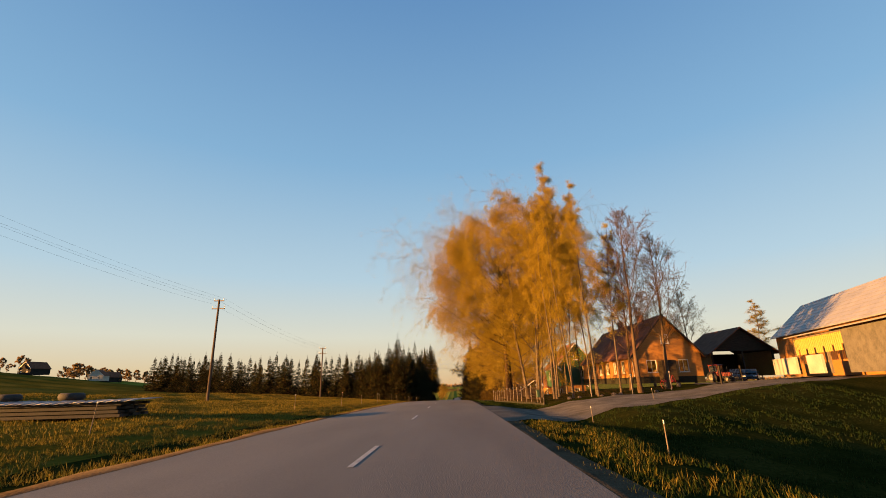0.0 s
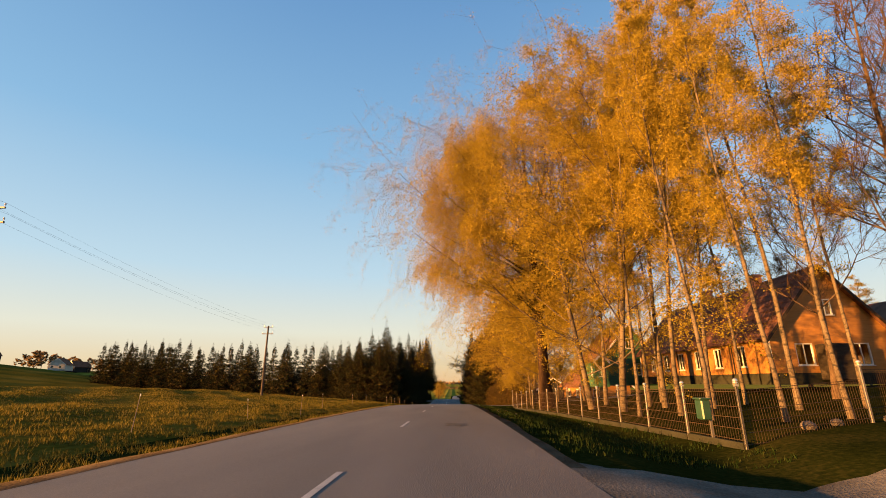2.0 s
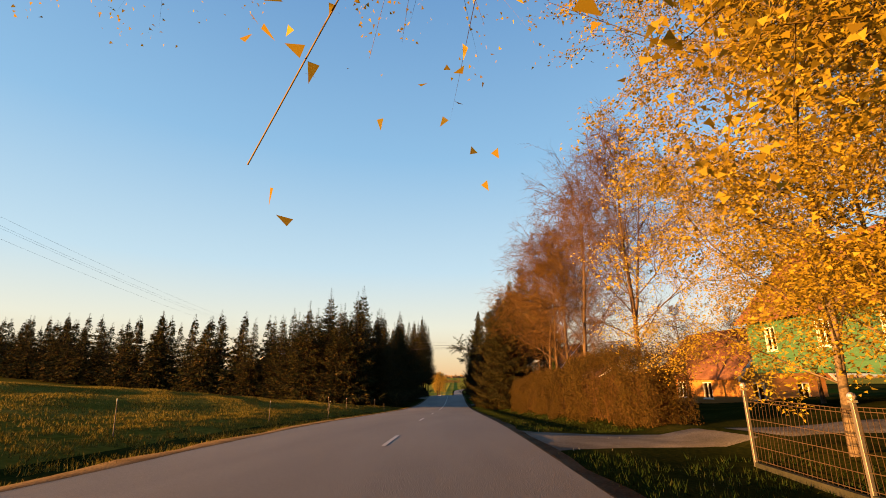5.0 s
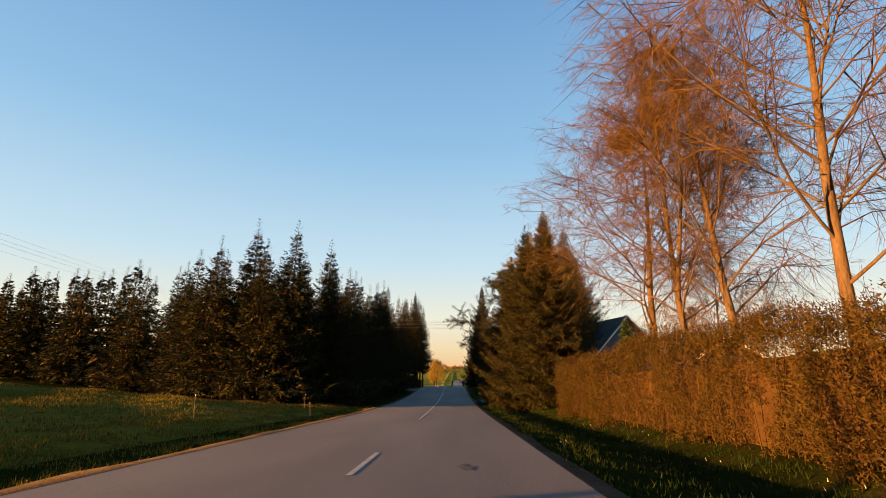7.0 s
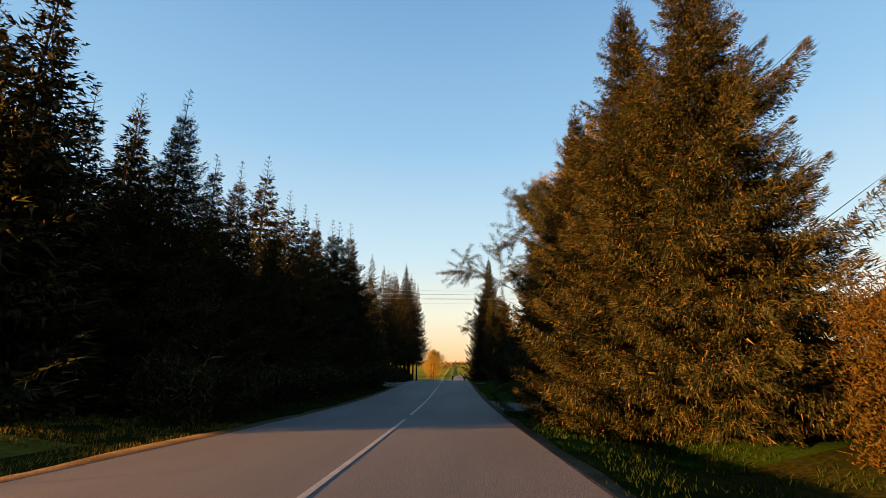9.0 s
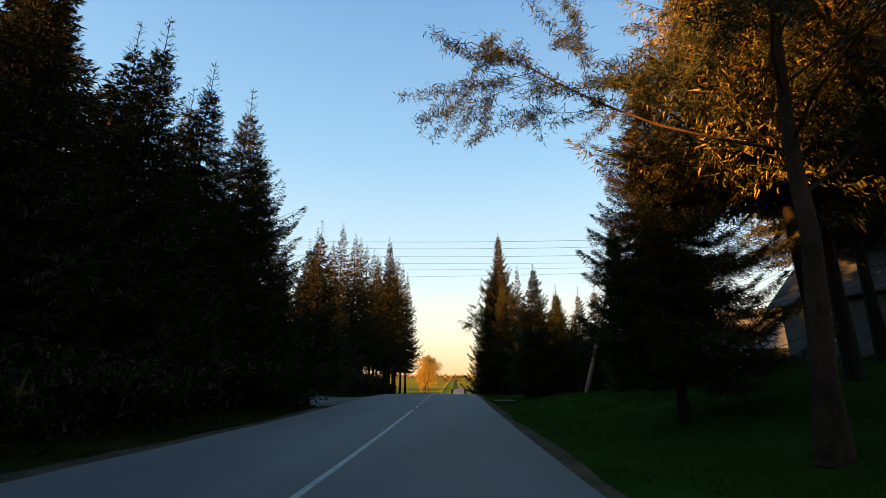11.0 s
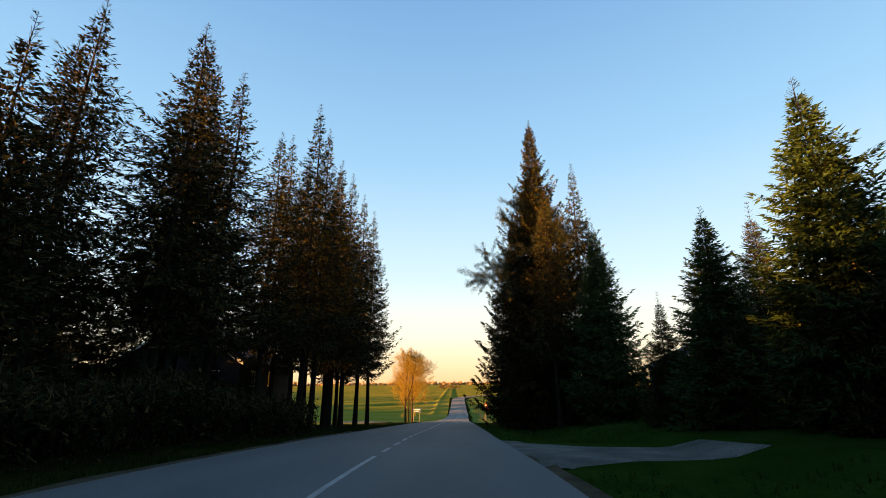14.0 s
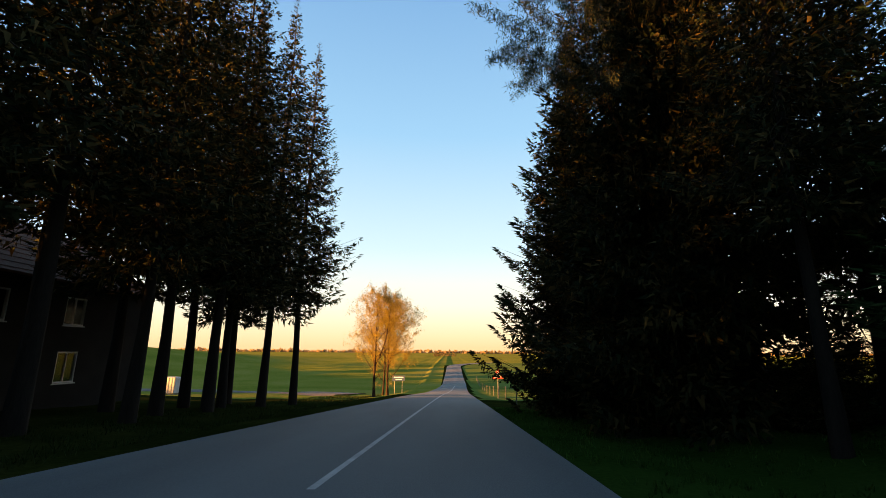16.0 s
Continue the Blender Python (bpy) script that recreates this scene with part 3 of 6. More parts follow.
strip("driveway_4", [(3.42, 184.5), (6, 186.6), (10, 187)], [(3.42, 193.5), (6, 191), (10, 190.2)], M["gravel"], .035, "grey gravel driveway beside dark conifers", "driveway", steps=20)
strip("ploughed_field", [(-70, 262), (-11, 252)], [(-78, 276), (-9, 262)], M["soil"], .12, "strip of bare brown ploughed soil", "field", steps=20, cross=8)


# painted centre line
def mark(y0, y1, name, parent):
    ys = np.linspace(y0, y1, max(2, int((y1 - y0) / 2.0) + 1))
    xs = np.array([-.05, 0, .05])
    X, Y = np.meshgrid(xs, ys)
    V = np.stack([X + road_x(Y), Y, road_z(X, Y) + .006], -1).reshape(-1, 3)
    i, j = np.meshgrid(np.arange(len(ys) - 1), np.arange(2), indexing="ij")
    a = (i * 3 + j).ravel()
    return part(name, mesh_from(name, V, np.stack([a, a + 1, a + 4, a + 3], -1), M["paint"]), None, parent)


line = thing("centre_line", "worn white dashed and solid centre line on asphalt", "road marking", 0, 0, 0, kind="structure")
y = -3.1
while y < 106:
    mark(y, y + 2.7, "dash", line)
    y += 10.92
mark(110, 128.6, "stripe", line)
mark(130.4, 157.6, "stripe", line)
for k in range(4):
    mark(159.0 + 2.55 * k, 160.2 + 2.55 * k, "dash", line)
mark(168.9, 186.4, "stripe", line)
for k in range(7):
    mark(187.6 + 2.4 * k, 189.0 + 2.4 * k, "dash", line)
mark(204.8, 300, "stripe", line)


def patch(x, y, rx_, ry_, seed):
    r = random.Random(seed)
    bm = bmesh.new()
    c = bm.verts.new((x, y, float(road_z(x, y)) + .008))
    ring = []
    for k in range(18):
        q = k / 18 * 2 * math.pi
        s = r.uniform(.45, 1.2)
        px, py = x + rx_ * s * math.cos(q), y + ry_ * s * math.sin(q)
        ring.append(bm.verts.new((px, py, float(road_z(px, py)) + .007)))
    for k in range(18):
        bm.faces.new((c, ring[k], ring[(k + 1) % 18]))
    solid("road_patch", bm, M["tar"], "dark rough repair patch in the asphalt", "road patch", "structure")


patch(1.7, 41.8, .45, .95, 1)
patch(1.78, 96.2, .14, .34, 2)

# tufts along both verges
rng = np.random.default_rng(5)


def tufts(name, n, xr, yr, hmin, hmax, label, dens=None, mat="blade", spread=.05, w=.018):
    x = rng.uniform(*xr, n)
    y = rng.uniform(*yr, n)
    if dens is not None:
        keep = rng.uniform(0, 1, n) < dens(x, y)
        x, y = x[keep], y[keep]
    clump = np.sin(x * 2.1 + y * .8) * np.sin(y * 1.7 - x) > -.35
    x, y = x[clump], y[clump]
    k = 4
    x, y = np.repeat(x, k) + rng.normal(0, spread, len(x) * k), np.repeat(y, k) + rng.normal(0, spread, len(y) * k)
    pos = np.stack([x, y, gz(x, y) - .01], -1)
    way = unit(np.stack([rng.normal(0, .35, len(x)), rng.normal(0, .35, len(x)), np.ones(len(x))], -1))
    side = unit(rng.normal(0, 1, (len(x), 3)))
    V, F = blades(pos, way, side, rng.uniform(hmin, hmax, len(x)), rng.uniform(w * .7, w * 1.6, len(x)))
    return solid(name, mesh_from(name, V, F, M[mat]), None, label, "grass", "stuff")


no_track = lambda x, y: np.where((y > 17) & (y < 35) & (x > 3.4), 0.0, np.where((y > 73) & (y < 80), 0, np.where((y > 134) & (y < 143), 0, np.where((y > 184.5) & (y < 193.5), 0, 1.0))))
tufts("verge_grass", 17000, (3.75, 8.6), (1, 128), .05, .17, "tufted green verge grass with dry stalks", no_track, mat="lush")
tufts("verge_grass", 26000, (3.8, 24), (124, 225), .05, .16, "short lush green roadside grass", no_track, mat="lawn", w=.028)
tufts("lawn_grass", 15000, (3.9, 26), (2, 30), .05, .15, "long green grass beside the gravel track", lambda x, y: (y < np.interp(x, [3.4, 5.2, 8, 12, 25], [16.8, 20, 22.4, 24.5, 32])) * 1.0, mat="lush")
# golden blades over the dark verge: their yellow stands for the sunlit edge
tufts("verge_grass", 2600, (3.72, 6.6), (1, 18.5), .05, .17, "yellow grass at the edge of the asphalt, coloured as sunlit", lambda x, y: np.interp(x, [3.7, 4.8, 6.6], [1, .8, .1]) * (y < np.interp(x, [3.4, 6.6], [16.6, 20.5])))
no_drive = lambda x, y: np.where((y > 161) & (y < 173), 0.0, 1.0)
tufts("meadow_grass", 30000, (-9.5, -4.45), (1, 128), .05, .16, "tall yellowing verge grass", no_drive)
tufts("meadow_grass", 60000, (-40, -9), (6, 122), .05, .17, "rough yellow-green meadow grass", w=.03, spread=.16)
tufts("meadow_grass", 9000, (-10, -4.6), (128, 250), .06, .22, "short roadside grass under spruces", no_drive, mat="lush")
tufts("dandelions", 60, (4.4, 8.2), (42, 120), .06, .12, "scattered pale seed heads in the verge", mat="dandelion", spread=.35, w=.02)


# ---- trees ----
class Kind:
    """A kind of tree, built once and copied."""

    def __init__(self, ob, height):
        self.ob, self.height, self.used = ob, height, False

    def at(self, x, y, height, turn=None, wide=1.0, label="", group="", sink=.08, lean=(0, 0)):
        r = random.Random(int(x * 131 + y * 977))
        turn = r.uniform(0, 360) if turn is None else turn
        m = pose(x, y, G(x, y) - sink, lean[0], lean[1], turn)
        if self.used:
            ob = copy_thing(self.ob, m)
        else:
            ob, self.used = self.ob, True
            ob.matrix_basis = m
        s = height / self.height
        ob.scale = (s * wide, s * wide, s)
        tagged(ob, label, "", group)
        return ob


def tree_root(name, label, category):
    ob = new(name)
    ob.empty_display_size = .3
    return tagged(ob, label, category)


def spruce(seed, h=13.0, r=2.6, clear=.06, step=.40, per=7, dense=1.0, needles="needle", fat=1.0, label="dark green spruce with drooping branches and a spiky top", name="spruce_tree", fine=1.0, hang=.5, spire=.75, inner=1.0):
    """Whorls of boughs that sag and lift at their tips, each with side sprays and hanging twigs, below a thin leader."""
    g = np.random.default_rng(seed)
    root = tree_root(name, label, "tree")
    zs = np.linspace(0, h, 9)
    pts = np.stack([.06 * np.sin(zs * .4 + seed), .06 * np.cos(zs * .5 + seed) - .06 * math.cos(seed), zs], -1)
    trunk_r = np.interp(zs, [0, .5, h], [h * .0115 + .03, h * .0100, .012])
    part("trunk", tube_mesh("trunk", [(pts, trunk_r, 8)], M["dark_bark"]), None, root)
    sticks, P, W, S, Ln, Wd = [], [], [], [], [], []
    up = np.array([0, 0, 1.0])
    lop = g.uniform(0, 6.28)
    z = h * clear
    while z < h - .15:
        u = (z - h * clear) / (h * (1 - clear))
        reach = (1.10 * r * (1 - u) ** .86 * min(1, .62 + u * 3) * np.interp(u, [.6, .85], [1, .72])) * g.uniform(.84, 1.12) + .10
        n_ = max(4, int(per * (1 - .35 * u)))
        turn = g.uniform(0, 6.28)
        for k in range(n_):
            a = turn + (k + g.uniform(-.3, .3)) * 2 * np.pi / n_
            L = reach * g.triangular(.5, .95, 1.38) * (1 + .12 * math.cos(a - lop))
            out = np.array([math.cos(a), math.sin(a), 0])
            side_ = np.array([-out[1], out[0], 0])
            s = np.linspace(0, 1, 5)
            rise = np.interp(u, [0, .45, .8, 1], [-.42, -.22, .25, 1.1]) + g.uniform(-.10, .10)
            tip = np.interp(u, [0, .7, 1], [.26, .16, 0])
            line_ = np.array([0, 0, z + g.uniform(-.16, .16)]) + out * (s * L)[:, None] + up * (rise * L * s - .16 * L * np.sin(s * np.pi) + tip * L * s ** 4)[:, None]
            sticks.append((line_[[0, 2, 4]], np.array([.010 + .007 * L, .008 + .003 * L, .003]), 3))
            m = max(8, int(L / .030 * dense * fine))
            q = g.uniform(.10, 1, m) ** .85
            p = np.stack([np.interp(q, s, line_[:, c]) for c in range(3)], -1)
            sgn = g.choice([-1.0, 1.0], m)
            # points on the side sprays, then the needled twigs that stand off them
            ln = (.10 + .30 * L * (1 - q) ** .7 * np.clip(q * 4, 0, 1))
            w = g.uniform(0, 1, m)
            p = p + side_ * (sgn * ln * w)[:, None] + out * (ln * w * .55)[:, None] - up * (ln * w * g.uniform(.05, .5, m) + g.uniform(0, .10, m) * hang)[:, None]
            way = unit(out * g.uniform(.3, 1.0, m)[:, None] + side_ * (sgn * g.uniform(.1, .9, m))[:, None] + up * g.uniform(-.5, .35, m)[:, None])
            down = g.uniform(0, 1, m) < .38 * hang * (1 - .8 * u)
            way[down] = unit(way[down] * .45 - up)
            end = q > .93
            way[end] = unit(out + side_ * g.uniform(-.4, .4, m)[end][:, None] + up * (.15 + .5 * u))
            P.append(p); W.append(way); S.append(unit(g.normal(0, 1, (m, 3))))
            Ln.append(g.uniform(.16, .40, m) * (.75 + .18 * min(L, 2.4)) / fine ** .38 * (1 - .25 * u))
            Wd.append(g.uniform(.045, .10, m) / fine ** .5 * np.interp(q, [.1, .5, 1], [1.9, 1.2, .7]) * fat)
            # the thick inner growth near the trunk
            small = max(.25, min(1, 1.0 / fine ** .9))
            m = max(2, int(m * .19 / fine ** .6 / small * (1 - .5 * u)))
            q = g.uniform(.03, .68, m)
            p = np.stack([np.interp(q, s, line_[:, c]) for c in range(3)], -1) + g.normal(0, .10, (m, 3))
            P.append(p); W.append(unit(out * .6 + side_ * g.uniform(-1, 1, m)[:, None] + up * g.uniform(-1.2, .3, m)[:, None])); S.append(unit(g.normal(0, 1, (m, 3))))
            Ln.append(g.uniform(.4, .85, m) * small * min(1, .35 + L * .35)); Wd.append(g.uniform(.18, .34, m) * small * min(1, .3 + L * .35) * inner * (1 - .62 * u))
        z += step * g.uniform(.75, 1.2) * (1 - .45 * u)
    # the thin leader with its young whorls
    lead = spire * h / 13
    sticks.append((np.array([[0, 0, h - .3], [0, 0, h + lead]]), np.array([.016, .006]), 4))
    for zz in np.linspace(h - .5, h + lead * .8, 6):
        for a in g.uniform(0, 6.28, 5):
            L = .10 + .40 * (h + lead - zz) / (lead + .5)
            d = unit(np.array([math.cos(a), math.sin(a), .9]))
            sticks.append((np.array([[0, 0, zz], d * L + np.array([0, 0, zz])]), np.array([.006, .003]), 3))
            m = 7
            q = g.uniform(.2, 1, m)
            P.append(d * (q * L)[:, None] + np.array([0, 0, zz])); W.append(unit(d + g.normal(0, .5, (m, 3)))); S.append(unit(g.normal(0, 1, (m, 3)))); Ln.append(g.uniform(.05, .12, m)); Wd.append(np.full(m, .02))
    V, F = blades(np.concatenate(P), np.concatenate(W), np.concatenate(S), np.concatenate(Ln), np.concatenate(Wd))
    tagged(part("branchwork", tube_mesh("branchwork", sticks, M["dark_bark"]), None, root), kind="stuff")
    part("crown", mesh_from("crown", V, F, M[needles]), None, root)
    return Kind(root, h)


def limb(g, start, way, length, r0, r1, n, wobble, lift):
    pts = [np.array(start, float)]
    d = np.array(way, float)
    for k in range(n):
        d = unit(d + g.normal(0, wobble, 3) + np.array([0, 0, lift]))
        pts.append(pts[-1] + d * length / n)
    return np.array(pts), np.linspace(r0, r1, n + 1), d


def deciduous(seed, h=15.0, spread=.32, limbs=16, sub=6, twigs=6, fine=3, clear=.25, lift=.10, droop=0.0, bark="bark", leaf=None, leaves=0, leaf_size=.10, slim=1.0, fork=False, label="", name="bare_tree", twig_mat="twig", radius=.016, toward=None, stout=1.0):
    """A tree with a leader, ascending limbs, twigs, and hanging or spread leaves where it has any."""
    g = np.random.default_rng(seed)
    root = tree_root(name, label, "tree")
    trunks = []
    p, rr, _ = limb(g, (0, 0, 0), (g.normal(0, .04), g.normal(0, .04), 1), h * .97, h * radius, .02, 10, .032, .12)
    rr = rr * np.interp(np.arange(11), [0, 1], [1.35, 1.0])
    trunks.append((p, rr, 9))
    if fork:
        s = p[3]
        p2, r2, _ = limb(g, s, (g.choice([-.5, .5]), g.normal(0, .3), 1), h * .62, rr[3] * .75, .02, 8, .05, .14)
        trunks.append((p2, r2, 8))
    big, small, thin, slivers = [], [], [], []
    ends, ways = [], []
    for (tp, tr, _s) in list(trunks):
        total = len(tp) - 1
        for k in range(limbs if tp is p else limbs // 2):
            q = (clear + (1 - clear) * ((k + g.uniform(0, 1)) / limbs) ** .9) if tp is p else g.uniform(.15, 1)
            f = q * total
            i0 = min(int(f), total - 1)
            start = tp[i0] + (tp[i0 + 1] - tp[i0]) * (f - i0)
            a = k * 2.4 + g.uniform(-.5, .5)
            if toward:
                a -= .75 * math.sin(a - math.atan2(toward[1], toward[0]))
            up = np.interp(q, [0, 1], [.55, 1.5])
            L = h * spread * np.interp(q, [clear, clear + .15, .6, 1], [.85, 1.0, .85, .25]) * g.uniform(.75, 1.2)
            if toward:
                facing = math.cos(a - math.atan2(toward[1], toward[0]))
                up *= 1 - .42 * max(0, facing)
            r0 = max(.010, np.interp(f, np.arange(total + 1), tr) * .35)
            bp, br, bd = limb(g, start, unit(np.array([math.cos(a), math.sin(a), up])), L, r0, .012, 6, .10, lift)
            big.append((bp, br, 5))
            for j in range(sub):
                w = g.uniform(.22, 1)
                s1 = np.array([np.interp(w * 6, np.arange(7), bp[:, c]) for c in range(3)])
                d1 = unit(unit(bp[-1] - bp[0]) + g.normal(0, .62, 3))
                sp, sr, sd = limb(g, s1, d1, L * g.uniform(.28, .5), (.012 + .006 * (1 - w)) * stout, .006 * stout, 4, .13, lift * .6 - droop * .4)
                small.append((sp[[0, 2, 4]], sr[[0, 2, 4]], 3))
                for t_ in range(twigs):
                    w2 = g.uniform(.15, 1)
                    s2 = np.array([np.interp(w2 * 4, np.arange(5), sp[:, c]) for c in range(3)])
                    d2 = unit(sd + g.normal(0, .7, 3))
                    tp2, tr2, td = limb(g, s2, d2, L * g.uniform(.13, .28), .006 * stout, .003 * stout, 3, .16, .04 - droop)
                    thin.append((tp2[[0, 3]], tr2[[0, 3]], 3))
                    ends.append(tp2); ways.append(td)
                    for f_ in range(fine):
                        w3 = g.uniform(.2, 1)
                        s3 = np.array([np.interp(w3 * 3, np.arange(4), tp2[:, c]) for c in range(3)])
                        tp3, tr3, td3 = limb(g, s3, unit(td + g.normal(0, .75, 3)), L * g.uniform(.08, .18), .0042, .0022, 2, .16, .02 - droop * 1.3)
                        slivers.append((tp3[0], tp3[2]))
                        ends.append(np.vstack([tp3, tp3[-1:]])); ways.append(td3)
    hung = []
    if toward:
        # long weeping strands from the outer limbs of the road side
        for k in range(8000):
            bp = big[g.integers(0, len(big))][0]
            w = g.uniform(.4, 1) * 6
            s0 = np.array([np.interp(w, np.arange(7), bp[:, c]) for c in range(3)]) + g.normal(0, .35, 3)
            if not g.uniform(1.5, 7) < s0[0] * toward[0] + s0[1] * toward[1] < 8.2:
                continue
            n_ = 7
            fall = np.array([0, 0, -1.0]) * g.uniform(.6, 2.3) / n_
            away = unit(np.array([s0[0], s0[1], 0])) * .10
            line_ = s0 + np.cumsum(np.vstack([np.zeros(3), fall + away * np.linspace(1.4, 0, n_)[:, None] + g.normal(0, .05, (n_, 3))]), axis=0)
            thin.append((line_[[0, 3, 7]], np.array([.006, .004, .002]), 3))
            q = g.uniform(0, n_, 150)
            hung.append(np.stack([np.interp(q, np.arange(n_ + 1), line_[:, c]) for c in range(3)], -1) + g.normal(0, .12, (150, 3)))
    part("trunk", tube_mesh("trunk", trunks + big, M[bark]), None, root)
    tagged(part("twigwork", tube_mesh("twigwork", small + thin, M[twig_mat], slivers, g), None, root), kind="stuff")
    if leaves:
        E = np.array(ends)
        long = np.linalg.norm(E[:, 3] - E[:, 0], axis=1)
        pick = g.choice(len(E), leaves, p=long / long.sum())
        if toward:
            # the sunny side is in fuller leaf, and the hanging ends most of all
            out_ = E[pick, 0, 0] * toward[0] + E[pick, 0, 1] * toward[1]
            pick = pick[g.uniform(0, 1, leaves) < np.interp(out_, [-2, 1, 3, 5, 8], [.03, .10, .28, .65, 1.0])]
            leaves = len(pick)
        q = g.uniform(0, 3, leaves)
        i0 = np.minimum(q.astype(int), 2)
        f = (q - i0)[:, None]
        pos = E[pick, i0] * (1 - f) + E[pick, i0 + 1] * f + g.normal(0, .16 if toward else .10, (leaves, 3))
        if hung:
            pos = np.concatenate([pos] + hung)
            leaves = len(pos)
        way = unit(g.normal(0, 1, (leaves, 3)) + np.array([0, 0, -.8 if droop else .1]))
        V, F = blades(pos, way, unit(g.normal(0, 1, (leaves, 3))), g.uniform(.7, 1.4, leaves) * leaf_size, g.uniform(.6, 1.1, leaves) * leaf_size * slim)
        part("crown", mesh_from("crown", V, F, M[leaf]), None, root)
    return Kind(root, h)


BIRCH_TXT = "tall birch with white bark and young golden leaves"
birches = [deciduous(21 + k, 18, .27, 32, 7, 5, 2, .08, .05, .20, "birch", "birch_leaf", 80000, .056, label=BIRCH_TXT, name="birch_tree", radius=.0054, twig_mat="birch_twig") for k in range(3)]
thin_birches = [deciduous(31 + k, 17, .15, 18, 5, 5, 2, .32, .14, .08, "birch", "birch_leaf", 26000, .056, label="slender birch with white bark and few buds", name="birch_tree", radius=.0046, twig_mat="birch_twig") for k in range(2)]
great_birch = deciduous(41, 19, .56, 46, 10, 7, 2, .24, .0, .34, "old_birch", "birch_leaf", 420000, .050, toward=(-.95, -.3), fork=True, twig_mat="birch_twig", label="great old birch with rough dark trunk and hanging golden twigs", name="birch_tree", radius=.022)
bares = [deciduous(51 + k, 15, .32, 22, 8, 7, 6, .24, .12, .0, "bark", label="bare spring tree with fine upswept twigs", name="bare_tree", radius=.012, stout=1.5) for k in range(3)]
lindens = [deciduous(61 + k, 17, .38, 32, 9, 8, 4, .20, .05, .22, "bark", label="tall bare tree with hanging twigs behind a hedge", name="bare_tree", fork=(k == 1), radius=.0105, stout=1.6) for k in range(3)]
hill_tree = deciduous(71, 9, .36, 9, 3, 2, 0, .06, .08, 0, "bark", "far_leaf", 2200, .55, label="distant round tree just coming into leaf", name="hill_tree")
yellow_tree = deciduous(75, 9, .38, 22, 7, 5, 3, .16, .10, 0, "old_birch", "yellow_leaf", 15000, .075, twig_mat="birch_twig", fork=True, label="roadside tree in yellow bud", name="roadside_tree", radius=.014)

spruces = [spruce(1, 13, 3.0, fat=1.25, spire=1.3, inner=.6), spruce(2, 13, 2.6, step=.42, fat=1.25, spire=1.1, inner=.6), spruce(3, 13, 3.2, fat=1.25, spire=1.3, inner=.6)]
tall_spruces = [spruce(4, 21, 3.4, .24, .50, 7, .58, fat=1.5, fine=1.4, spire=.6, inner=.25, label="tall dark spruce with bare lower trunk"), spruce(5, 21, 3.1, .30, .50, 7, .58, fat=1.5, fine=1.4, spire=.6, inner=.25, label="tall dark spruce with bare lower trunk")]
full_spruce = spruce(6, 22, 4.9, .06, .42, 10, 1.0, fat=1.9, fine=1.7, spire=.4, inner=1.3, label="tall full spruce with branches to the ground")
far_spruce = spruce(7, 12, 2.4, .02, .60, 6, .5, fat=2.8, spire=.9, inner=1.9, label="dark spruce in a dense windbreak")
larches = [spruce(10 + k, 21, 4.9, .34, .42, 9, .95, "lit_needle", fat=1.15, fine=2.2, hang=1.1, inner=.8, label="tall conifer with feathery olive branches and thick trunk", name="conifer_tree") for k in range(2)]
pine = deciduous(81, 19, .43, 20, 8, 6, 0, .36, .0, .02, "pine_bark", "lit_needle", 90000, .20, slim=.16, label="tall pine with reddish bark and heavy limbs", name="pine_tree", radius=.012)
# the same pine for shaded spots, its needles coloured darker and bluer
dark_pine = deciduous(82, 19, .43, 20, 8, 6, 0, .36, .0, .02, "pine_bark", "shaded_needle", 140000, .20, slim=.16, label="tall pine with shade-toned grey-green needle tufts on heavy limbs", name="pine_tree", radius=.012, twig_mat="dark_bark")
light_tree = spruce(8, 15, 3.4, .06, .34, 10, .9, "thuja", fat=1.5, fine=1.3, label="soft mid-green conifer with a rounded outline", name="conifer_tree")
thuja = spruce(9, 9, 1.3, .06, .28, 9, 1.2, "thuja", fat=1.2, label="narrow columnar thuja tree", name="thuja_tree")

raised_spruce = spruce(18, 13, 2.9, .18, step=.32, per=8, dense=1.1, fine=15, fat=1.15, hang=1.1, inner=.75, label="dark spruce with sagging boughs and a short bare foot")
hero_spruce = spruce(17, 13, 3.1, .075, step=.32, per=8, dense=1.1, fine=13, fat=1.15, hang=1.1, inner=.75)
near_spruces = [spruce(15, 13, 3.0, step=.34, per=8, dense=.85, fine=5.5, fat=1.3, hang=.9, spire=1.5, inner=.65), spruce(16, 13, 3.2, step=.34, per=8, dense=.85, fine=5.5, fat=1.3, hang=.9, spire=1.5, inner=.65)]

# windbreak on the left, seen across the meadow
B, FS, TS = "spruce windbreak", spruces, tall_spruces
r = random.Random(11)
for k in range(46):
    u = k / 45
    x, y = -31 - 76 * u, 133 + 36 * u
    far_spruce.at(x + r.uniform(-1.5, 1.5), y + r.uniform(-1.5, 1.5), r.uniform(9.5, 12.5), wide=r.uniform(1.15, 1.5), group=B)
    if k % 2 == 0:
        far_spruce.at(x + 2 + r.uniform(-1.5, 1.5), y + 6 + r.uniform(-1.5, 1.5), r.uniform(11, 14), wide=r.uniform(.9, 1.2), group=B)
